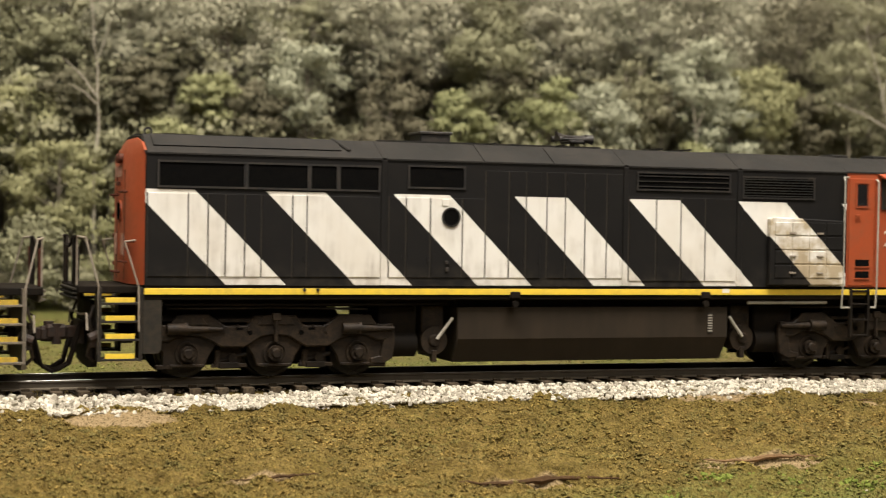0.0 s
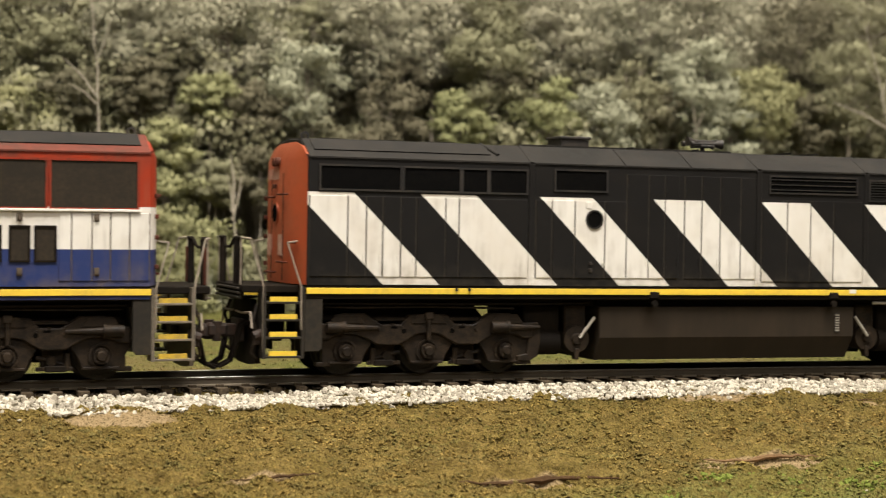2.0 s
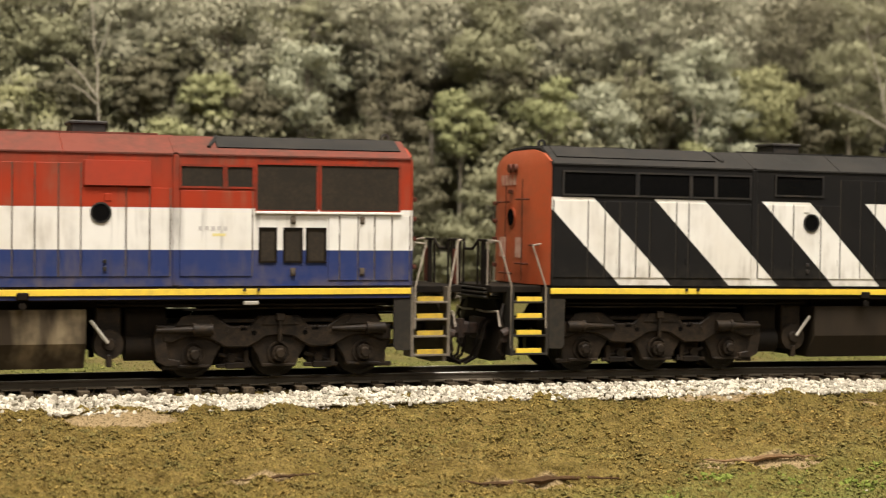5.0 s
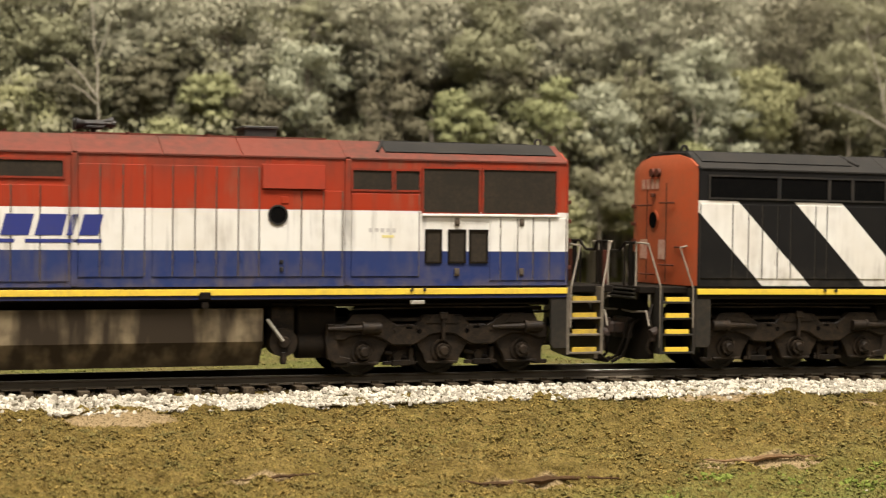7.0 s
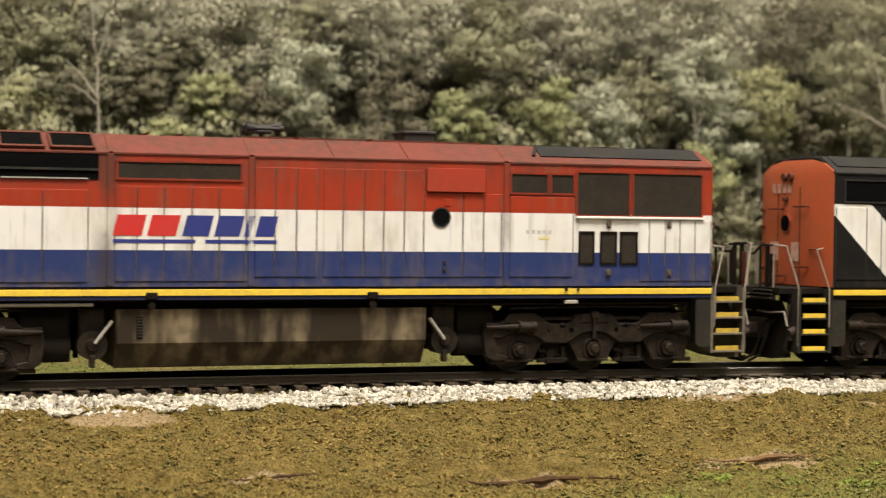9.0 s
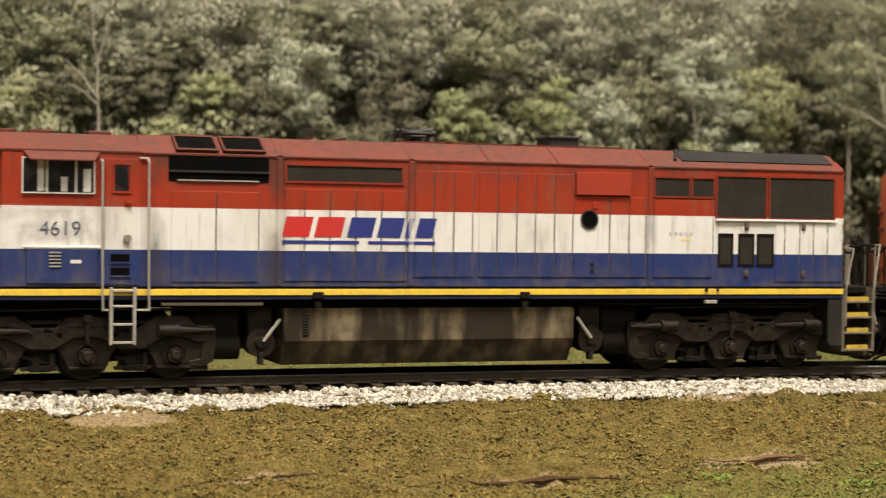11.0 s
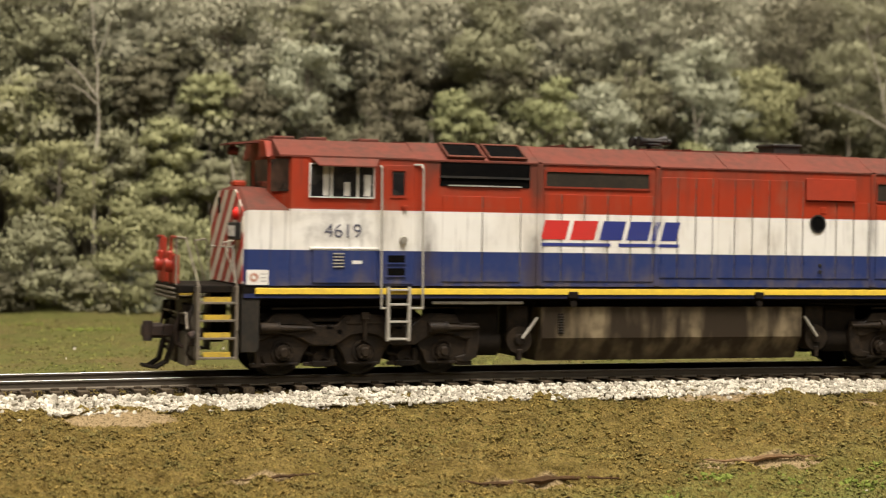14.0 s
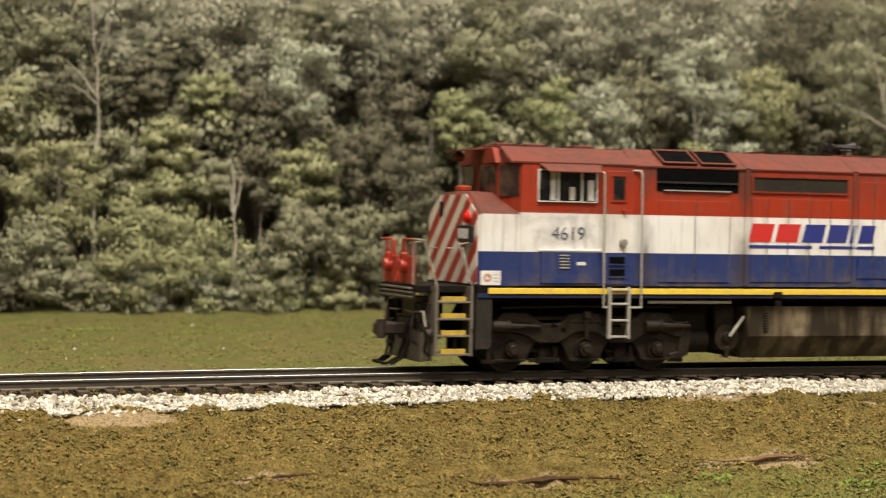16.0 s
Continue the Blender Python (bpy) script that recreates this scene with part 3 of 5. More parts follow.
def horn(loco, x, mat):
    """Three trumpets on a low bracket."""
    h = B()
    rod(h, (x + 1, 0, 55.6), (x + 1, 0, 58.0), 0.6, 8)
    box(h, x - 1.0, x + 3.0, -3.2, 3.2, 57.4, 58.0, 0.15)
    hn = part("horn", h, mat, loco, "cluster of black air horns")
    for y, d, z in ((-2.2, 1, 58.3), (0.2, -1, 59.0), (2.6, 1, 58.5)):
        b = B()
        rod(b, (x + 1 - d * 4.0, y, z), (x + 1 + d * 2.2, y, z), 0.32, 8, 0.55)
        rod(b, (x + 1 + d * 2.2, y, z), (x + 1 + d * 4.4, y, z), 0.55, 12, 1.3)
        rod(b, (x + 1 - d * 4.6, y, z), (x + 1 - d * 3.8, y, z), 0.7, 10)
        part("trumpet", b, mat, hn)
    part("base_plate", box(B(), x - 2.0, x + 3.6, -3, 3, 55.6, 56.5, 0.2), mat, hn)


def loco_common(name, label, near, side, roof, end_mat, dark, cab_mat):
    """The parts that both engines share. near: the sign of y of the side that faces the aisle."""
    loco = tagged(new(name), label, "locomotive", "coupled model locomotives")
    s = near
    STAIR[0] = "grey" if near < 0 else "dust"
    b = prism(B(), PROFILE, "x", 0.0, 180.0, 0.25)
    part("hood", b, side, loco)
    # roof skins follow the slanted shoulders and the crown
    skin = [(-18.25, 50.35), (-18.25, 50.75), (-10.5, 55.65), (0, 56.25), (10.5, 55.65), (18.25, 50.75), (18.25, 50.35), (10.3, 55.2), (0, 55.8), (-10.3, 55.2)]
    for x0, x1 in ((0.3, 54.7), (55.7, 79.8), (80.0, 97.8), (98.0, 116.6), (117.6, 148.2), (149.0, 180.0)):
        part("roof_panel", prism(B(), skin, "x", x0, x1, 0.06), roof, loco)
    for x in (55.2, 117.1, 148.6):
        rb = [(y * 1.012, z + 0.35) if z > 40 else (y * 1.012, z) for y, z in PROFILE]
        part("hood_joint", prism(B(), rb[1:6] + [(17.4, 49.5), (10.2, 54.8), (0, 55.4), (-10.2, 54.8), (-17.4, 49.5)], "x", x - 0.55, x + 0.55, 0.1), roof, loco)
        for q in (-1, 1):
            part("joint_strip", box(B(), x - 0.7, x + 0.7, *sorted((18.0 * q, 18.3 * q)), 21.4, 50.4, 0.1), side, loco)
    # radiator cover over the rear roof
    for q in (-1, 1):
        cov = [(15.4 * q, 52.2), (10.5 * q, 55.2), (9.0 * q, 55.6), (10.9 * q, 55.75), (15.7 * q, 52.75)]
        part("radiator_cover", prism(B(), cov, "x", 2.0, 45.5, 0.15), MAT["roof_black"], loco)
        end = B()
        rod(end, (44.6, 10.4 * q, 55.8), (47.4, 15.6 * q, 52.7), 0.45, 8)
        part("cover_end_pipe", end, MAT["roof_black"], loco)
    part("radiator_top", box(B(), 2.0, 45.5, -9.2, 9.2, 55.2, 55.9, 0.1), MAT["roof_black"], loco)
    for i in range(3):
        fan = B()
        rod(fan, (9 + i * 14, 0, 55.7), (9 + i * 14, 0, 56.3), 5.6, 24)
        part("roof_fan", fan, MAT["roof_black"], loco)
    st = B()
    box(st, 68.6, 76.4, -4.2, 4.2, 55.8, 58.3, 0.25)
    box(st, 68.2, 76.8, -4.6, 4.6, 58.1, 58.9, 0.2)
    part("exhaust_chimney", st, MAT["black"], loco, "square black exhaust outlet")
    horn(loco, 109.6, MAT["black"])
    # roof seams
    for x in (86, 104, 131, 139):
        part("roof_seam", box(B(), x - 0.15, x + 0.15, -10, 10, 56.0, 56.45), roof, loco)
    for y in (-5.2, 5.2):
        part("walk_strip", box(B(), 57, 116, y - 0.3, y + 0.3, 56.0, 56.4), roof, loco)
    # sill, stripe and underframe
    part("sill", box(B(), 0, 220.7, -17.8, 17.8, 18.0, 21.2, 0.15), dark, loco)
    part("underframe", box(B(), 2, 219, -12, 12, 16.2, 18.2, 0.3), MAT["frame"], loco)
    for c in (AXLES[1], CAB_AXLES[1]):
        part("bolster", prism(B(), [(c - 26, 12.6), (c - 24, 16.3), (c + 13, 16.3), (c + 16, 12.6)] if c < 100 else [(c - 16, 12.6), (c - 13, 16.3), (c + 24, 16.3), (c + 26, 12.6)], "y", -11, 11, 0.3), MAT["frame"], loco)
    for q in (-1, 1):
        part("yellow_stripe", box(B(), 0.0, 217.8, *sorted((17.7 * q, 18.25 * q)), 19.2, 20.6, 0.06), MAT["yellow"], loco, "yellow frame stripe")
        part("drain_pipe", pipe(B(), [(152, 16.8 * q, 17.2), (175, 16.8 * q, 17.2)], 0.4), MAT["rail_grey"], loco)
        for x in (36.4, 39.6):
            r_ = B()
            rod(r_, (x, 18.2 * q, 20.3), (x, 18.6 * q, 20.3), 0.4, 10)
            part("rivet", r_, MAT["black"], loco)
        for x in (88.3, 139.4):
            hk = box(B(), x - 1.4, x + 1.4, *sorted((16.8 * q, 18.5 * q)), 18.2, 20.0, 0.3)
            rod(hk, (x, 18.0 * q, 17.0), (x, 18.7 * q, 17.0), 0.8, 12)
            part("jacking_hook", hk, MAT["frame"], loco)
    # fuel tank
    tank_mat = MAT["tank_dark"] if near < 0 else MAT["tank_stained"]
    tk = B()
    tp = [(-16.2, 8.6), (-16.2, 16.1), (16.2, 16.1), (16.2, 8.6), (12.6, 2.9), (-12.6, 2.9)]
    prism(tk, tp, "x", 74.4, 146.8, 0.25)
    tank = part("fuel_tank", tk, tank_mat, loco)
    part("tank_hanger", box(B(), 75, 146, -14, 14, 16.0, 18.4), MAT["frame"], loco)
    for q in (-1, 1):
        gauge = part("sight_gauge", box(B(), 141.0, 142.4, *sorted((16.2 * q, 16.45 * q)), 9.6, 14.6, 0.08), MAT["grey"] if near < 0 else MAT["frame"], tank)
        for i in range(7):
            part("gauge_mark", box(B(), 141.1, 142.3, *sorted((16.4 * q, 16.55 * q)), 10.0 + i * 0.65, 10.3 + i * 0.65), MAT["rail_grey"] if near < 0 else MAT["black"], gauge)
        for xa, xb in ((56.0, 65.4), (156.4, 167.6)):
            part("air_reservoir", box(rod(B(), (xa, 10.6 * q, 7.4), (xb, 10.6 * q, 7.4), 3.2, 16), xa, xb, *sorted((3 * q, 12.4 * q)), 9.0, 16.4, 0.4), MAT["frame"], loco)
        for x in (69.2, 151.8):
            dr = B()
            rod(dr, (x, 9 * q, 8.2), (x, 14.6 * q, 8.2), 3.3, 20)
            rod(dr, (x, 14.4 * q, 8.2), (x, 15.3 * q, 8.2), 1.6, 14, 1.2)
            box(dr, x - 2.8, x + 2.8, *sorted((9 * q, 13.4 * q)), 8, 16.5, 0.3)
            box(dr, x - 0.6, x + 0.6, *sorted((13 * q, 15.0 * q)), 3.2, 6.0, 0.2)
            ar = part("brake_drum", dr, MAT["truck"], loco)
            k = 1 if x < 100 else -1
            lv = B()
            rod(lv, (x + 0.4 * k, 15.6 * q, 8.6), (x + 4.2 * k, 15.6 * q, 13.6), 0.4, 8)
            part("lever", lv, MAT["rail_grey"], ar)
    # lifting lugs and pipes along the underframe
    for q in (-1, 1):
        part("air_pipe", pipe(B(), [(5, 15.6 * q, 16.9), (60, 15.6 * q, 16.9), (72, 15.2 * q, 17.2)], 0.35), MAT["frame"], loco)
    # portholes
    for q in (-1, 1):
        ph = part("porthole", rod(B(), (71.7, 17.2 * q, 37.4), (71.7, 18.35 * q, 37.4), 1.95, 24), MAT["screen"], loco)
        part("porthole_ring", ring(B(), 71.7, 18.0 * q, 37.4, 1.95, 2.35, 0.5 * q, 24), MAT["black"], ph)
        part("door_plate", box(B(), 69.4, 71.0, *sorted((18.0 * q, 18.4 * q)), 40.0, 41.6, 0.1), side, ph)
        sm = box(B(), 70.4, 71.2, *sorted((18.0 * q, 18.6 * q)), 24.6, 25.6, 0.1)
        box(sm, 70.4, 71.2, *sorted((18.0 * q, 18.6 * q)), 26.4, 27.2, 0.1)
        part("door_latch", sm, MAT["black"], loco)
    wheels = truck(loco, AXLES) + truck(loco, CAB_AXLES, flip=-1)
    platform(loco, -1, dark)
    platform(loco, 1, dark)
    # rear end wall fittings
    plan = [(0.02, -17.6), (-0.8, -16.6), (-2.5, -9.6), (-2.5, 9.6), (-0.8, 16.6), (0.02, 17.6)]
    rw, low, top = B(), [], []
    for px, py in plan:
        low.append(rw.verts.new((px, py, 21.3)))
        top.append(rw.verts.new((px, py, 49.9)))
    for k in range(5):
        rw.faces.new((low[k], low[k + 1], top[k + 1], top[k]))
    # the arched brow above the wall leans back to the roof
    arc = [(-17.2, 51.2), (-13.2, 53.6), (-7.0, 54.9), (7.0, 54.9), (13.2, 53.6), (17.2, 51.2)]
    brow = [rw.verts.new((-0.3, y, z)) for y, z in arc]
    back = [rw.verts.new((0.3, y, z)) for y, z in arc]
    for k in range(5):
        rw.faces.new((top[k], top[k + 1], brow[k + 1], brow[k]))
        rw.faces.new((brow[k], brow[k + 1], back[k + 1], back[k]))
    bmesh.ops.recalc_face_normals(rw, faces=rw.faces)
    part("rear_wall", rw, end_mat, loco)
    for yy in (-5.4, 5.4):
        part("end_door_seam", box(B(), -2.66, -2.55, yy - 0.12, yy + 0.12, 22.0, 47.0), MAT["seam_dark"], loco)
    for z, y0, y1 in ((42.0, -9.6, -3.6), (26.2, -9.6, -3.6), (23.6, 1.0, 7.0), (30.8, -14.0, -10.4), (41.4, 3.0, 9.0)):
        xb = -2.5 if abs(y0 + y1) < 20 else -1.6
        grab(loco, [(xb, y0, z), (xb - 1.1, y0, z), (xb - 1.1, y1, z), (xb, y1, z)], MAT["rust_red"], 0.22, "grab_iron")
    for z, yy in ((46.6, -10.2), (44.0, 1.5), (41.2, 14.8), (36.6, 14.8), (25.4, 14.8), (32.0, 14.8)):
        xb = -2.5 if abs(yy) < 10 else -1.2
        part("hinge_lug", box(B(), xb - 0.9, xb, yy - 0.9, yy + 0.9, z - 0.5, z + 0.5, 0.15), MAT["rust_red"], loco)
    part("rear_headlight", rod(rod(B(), (-2.4, 2.0, 49.8), (-3.4, 2.0, 49.8), 1.1, 14), (-2.4, -1.0, 49.8), (-3.4, -1.0, 49.8), 1.1, 14), MAT["rust_red"] if near < 0 else end_mat, loco)
    hood_ring = part("end_window_rim", rod(B(), (-2.5, 1.5, 37.6), (-2.8, 1.5, 37.6), 2.6, 24), end_mat, loco)
    part("end_window", rod(B(), (-2.7, 1.5, 37.6), (-2.9, 1.5, 37.6), 2.1, 24), MAT["screen"], hood_ring)
    part("lifting_lug", ring(B(), 2.6, 5.0 * s, 56.6, 0.6, 1.1, 0.6, 12), MAT["black"], loco)
    # cab
    cabp = [(x, y) for x, y in ((179.9, -18.02), (209.8, -18.02), (213.4, -11.5), (214.6, 0), (213.4, 11.5), (209.8, 18.02), (179.9, 18.02))]
    cb = prism(B(), cabp, "z", 21.2, 50.9)
    part("cab", cb, cab_mat, loco)
    cr = [(-18.2, 50.5), (-18.2, 50.95), (-10.4, 55.4), (0, 56.0), (10.4, 55.4), (18.2, 50.95), (18.2, 50.5)]
    part("cab_roof", prism(B(), cr, "x", 179.6, 212.6, 0.12), roof, loco)
    part("cab_brow", prism(B(), [(-12.0, 50.6), (-9.6, 54.9), (0, 55.5), (9.6, 54.9), (12.0, 50.6)], "x", 209.8, 214.2, 0.1), cab_mat, loco)
    vis = prism(B(), [(214.2, 55.2), (221.6, 54.3), (221.6, 53.9), (214.2, 54.6)], "y", -4.2, 4.2)
    part("brow_visor", vis, roof, loco)
    part("brow_lamp", box(rod(B(), (218.2, 0, 52.4), (220.6, 0, 52.4), 1.1, 12), 218.8, 220.2, -0.4, 0.4, 52.4, 54.2), roof, loco)
    for x in (187, 200, 208):
        hatch = box(B(), x - 2.6, x + 2.6, -3.2, 3.2, 55.7, 56.6, 0.2)
        part("roof_hatch", hatch, roof, loco)
    npf = [(-17.9, 21.1), (-17.9, 38.2), (-9.6, 43.4), (0, 43.9), (9.6, 43.4), (17.9, 38.2), (17.9, 21.1)]
    nose = part("nose", prism(B(), npf, "x", 209.0, 220.6, 0.9), cab_mat, loco)
    nose.data.materials.append(roof)
    for face in nose.data.polygons:
        if face.normal.z > 0.3:
            face.material_index = 1
    return loco, wheels


def lower_crown(loco):
    """Flatten the roof's crown a little and let what stands on it sink with it."""
    for ob in loco.children_recursive:
        for v in ob.data.vertices:
            z = v.co.z / MM
            if z > 50.6:
                v.co.z = (50.6 + (z - 50.6) * 0.87 if z < 56.0 else z - 0.7) * MM


def cab_glass(name, a, c):
    m = Mat(name, 0.12)
    m.color(m.mix(m.ramp(m.noise(5.0, 2), 0.4, 0.6), a, c))
    return m.m


GLASS = cab_glass("dark_cab_glass", (0.008, 0.008, 0.009), (0.03, 0.028, 0.025))
# brown painted into the glass in place of the red-lit cab interior
WARM_GLASS = cab_glass("interior_tinted_windscreen", (0.02, 0.012, 0.009), (0.085, 0.045, 0.03))
MAT["wheel"] = plain("dark_oily_wheel_steel", (0.012, 0.0105, 0.009), 0.5, 0.0, dirt=(0.030, 0.021, 0.014), amount=0.6, size=3, spec=0.3)


def cab_details(loco, near, side, trim, blind):
    """Doors, glazing, ladder and rails of the cab, on both sides."""
    for q in (-1, 1):
        y = 18.0 * q
        dr = part("cab_door", box(B(), 180.4, 188.0, *sorted((y, y + 0.3 * q)), 21.6, 49.2, 0.12), side, loco)
        part("door_window", box(B(), 182.6, 186.0, *sorted((y + 0.1 * q, y + 0.36 * q)), 42.0, 47.9, 0.3), GLASS, dr)
        part("window_rim", frame_bars(B(), 182.6, 186.0, 42.0, 47.9, y + 0.2 * q, y + 0.55 * q, 0.35), side, dr)
        kn = B()
        rod(kn, (183.2, y + 0.2 * q, 39.6), (183.2, y + 1.0 * q, 39.6), 0.3, 8)
        box(kn, 182.0, 183.4, *sorted((y + 0.7 * q, y + 1.0 * q)), 39.3, 39.9, 0.08)
        part("door_handle", kn, side, dr)
        # dark plates stand in for the shade of the step recesses
        for zz in (23.6, 26.6):
            part("step_recess", box(B(), 182.4, 186.6, *sorted((y + 0.2 * q, y + 0.36 * q)), zz, zz + 1.7), MAT["screen"], dr)
            part("recess_edge", box(B(), 182.2, 186.8, *sorted((y + 0.2 * q, y + 0.6 * q)), zz - 0.35, zz), side, dr)
        win = part("cab_window", box(B(), 190.4, 205.4, *sorted((y + 0.02 * q, y + 0.22 * q)), 41.6, 48.9), GLASS, loco)
        part("window_frame", frame_bars(B(), 190.4, 205.4, 41.6, 48.9, y, y + 0.5 * q, 0.28), trim, win)
        for xx in (194.2, 200.4):
            part("mullion", box(B(), xx - 0.25, xx + 0.25, *sorted((y, y + 0.5 * q)), 41.6, 48.9), trim, win)
        for xa, xb, za, zb in ((191.0, 192.6, 41.8, 46.8), (196.0, 197.4, 41.8, 45.0), (201.0, 202.4, 41.8, 48.5)):
            part("blind", box(B(), xa, xb, *sorted((y + 0.2 * q, y + 0.3 * q)), za, zb), blind, win)
        aw = B()
        vs = [aw.verts.new(v) for v in ((189.0, y, 50.6), (205.4, y, 50.6), (204.2, y + 3.4 * q, 48.7), (190.6, y + 3.4 * q, 48.7),
                                        (189.0, y, 50.25), (205.4, y, 50.25), (204.2, y + 3.4 * q, 48.4), (190.6, y + 3.4 * q, 48.4))]
        for f in ((0, 1, 2, 3), (4, 5, 6, 7), (0, 1, 5, 4), (1, 2, 6, 5), (2, 3, 7, 6), (3, 0, 4, 7)):
            aw.faces.new([vs[i] for i in f])
        bmesh.ops.recalc_face_normals(aw, faces=aw.faces)
        part("window_awning", aw, MAT["roof_red"] if near > 0 else MAT["orange"], loco)
        grab(loco, [(188.6, y, 49.0), (188.6, y + 1.2 * q, 48.4), (188.4, y + 1.3 * q, 22), (188.2, y + 1.0 * q, 16.0), (187.0, y + 0.6 * q, 16.0)], MAT["rail_grey"], 0.25)
        grab(loco, [(180.4, y, 49.4), (178.6, y + 0.6 * q, 49.4), (178.5, y + 1.3 * q, 48.4), (178.3, y + 1.3 * q, 22), (178.1, y + 1.0 * q, 16.0), (180.8, y + 0.6 * q, 16.0)], MAT["rail_grey"], 0.25)
        ld = part("cab_ladder", box(box(B(), 180.9, 181.6, *sorted((y - 0.4 * q, y + 0.9 * q)), 8.3, 21.0, 0.1), 186.0, 186.7, *sorted((y - 0.4 * q, y + 0.9 * q)), 8.3, 21.0, 0.1), MAT["rail_grey"] if near > 0 else MAT["frame"], loco)
        for zz in (8.6, 12.6, 16.6, 20.0):
            part("rung", box(B(), 181.6, 186.0, *sorted((y - 0.4 * q, y + 1.1 * q)), zz, zz + 0.5, 0.08), MAT["rail_grey"] if near > 0 else MAT["frame"], ld)
        # windscreens: a side pane on the slanted corner and a front pane
        for (xa, ya), (xb, yb) in (((210.1, 17.2), (213.1, 12.3)), ((213.5, 10.8), (214.4, 2.0))):
            pn = B()
            nx, ny = (ya - yb), (xb - xa)
            ln = math.hypot(nx, ny)
            nx, ny = 0.25 * nx / ln, 0.25 * ny / ln
            vs = []
            for dx, dy in ((0, 0), (nx, ny)):
                for zz in (42.6, 50.0):
                    vs += [pn.verts.new((xa + dx, (ya + dy) * q, zz)), pn.verts.new((xb + dx, (yb + dy) * q, zz))]
            for f in ((4, 5, 7, 6), (0, 1, 3, 2), (0, 1, 5, 4), (2, 3, 7, 6), (0, 2, 6, 4), (1, 3, 7, 5)):
                pn.faces.new([vs[i] for i in f])
            bmesh.ops.recalc_face_normals(pn, faces=pn.faces)
            part("windscreen", pn, WARM_GLASS, loco)
    # nose face fittings
    part("nose_door_window", box(B(), 220.5, 220.9, *sorted((-9.2 * near, -6.4 * near)), 37.4, 41.4, 0.2), GLASS, loco)
    hl = B()
    rod(hl, (220.4, 11.4 * near, 37.4), (221.5, 11.4 * near, 37.4), 1.5, 14)
    rod(hl, (221.3, 11.4 * near, 37.4), (221.9, 11.4 * near, 37.4), 1.1, 14, 0.7)
    part("marker_lamp", hl, MAT["lens_red"], loco, "bright red marker lamp")
    bd = part("number_board", box(B(), 220.5, 221.9, *sorted((6.6 * near, 15.2 * near)), 31.4, 35.4, 0.2), MAT["black"], loco)
    for i in range(4):
        part("number_bar", box(B(), 221.9, 221.98, *sorted(((7.6 + i * 1.8) * near, (8.8 + i * 1.8) * near)), 32.2, 34.6), MAT["white"], bd)
    for yy in (-12.0, 0.0, 9.0):
        part("grab_step", pipe(B(), [(220.6, yy * near - 1.2, 29.6), (221.7, yy * near - 1.2, 29.6), (221.7, yy * near + 1.2, 29.6), (220.6, yy * near + 1.2, 29.6)], 0.22), MAT["rail_grey"], loco)
    part("nose_lamp_box", box(B(), 216.5, 219.5, -2.0, 2.0, 43.6, 45.2, 0.4), side, loco)
    part("nose_handrail", pipe(B(), [(221.0, 11 * near, 30), (221.6, 11 * near, 30), (221.6, 14 * near, 22)], 0.25), MAT["rail_grey"], loco)


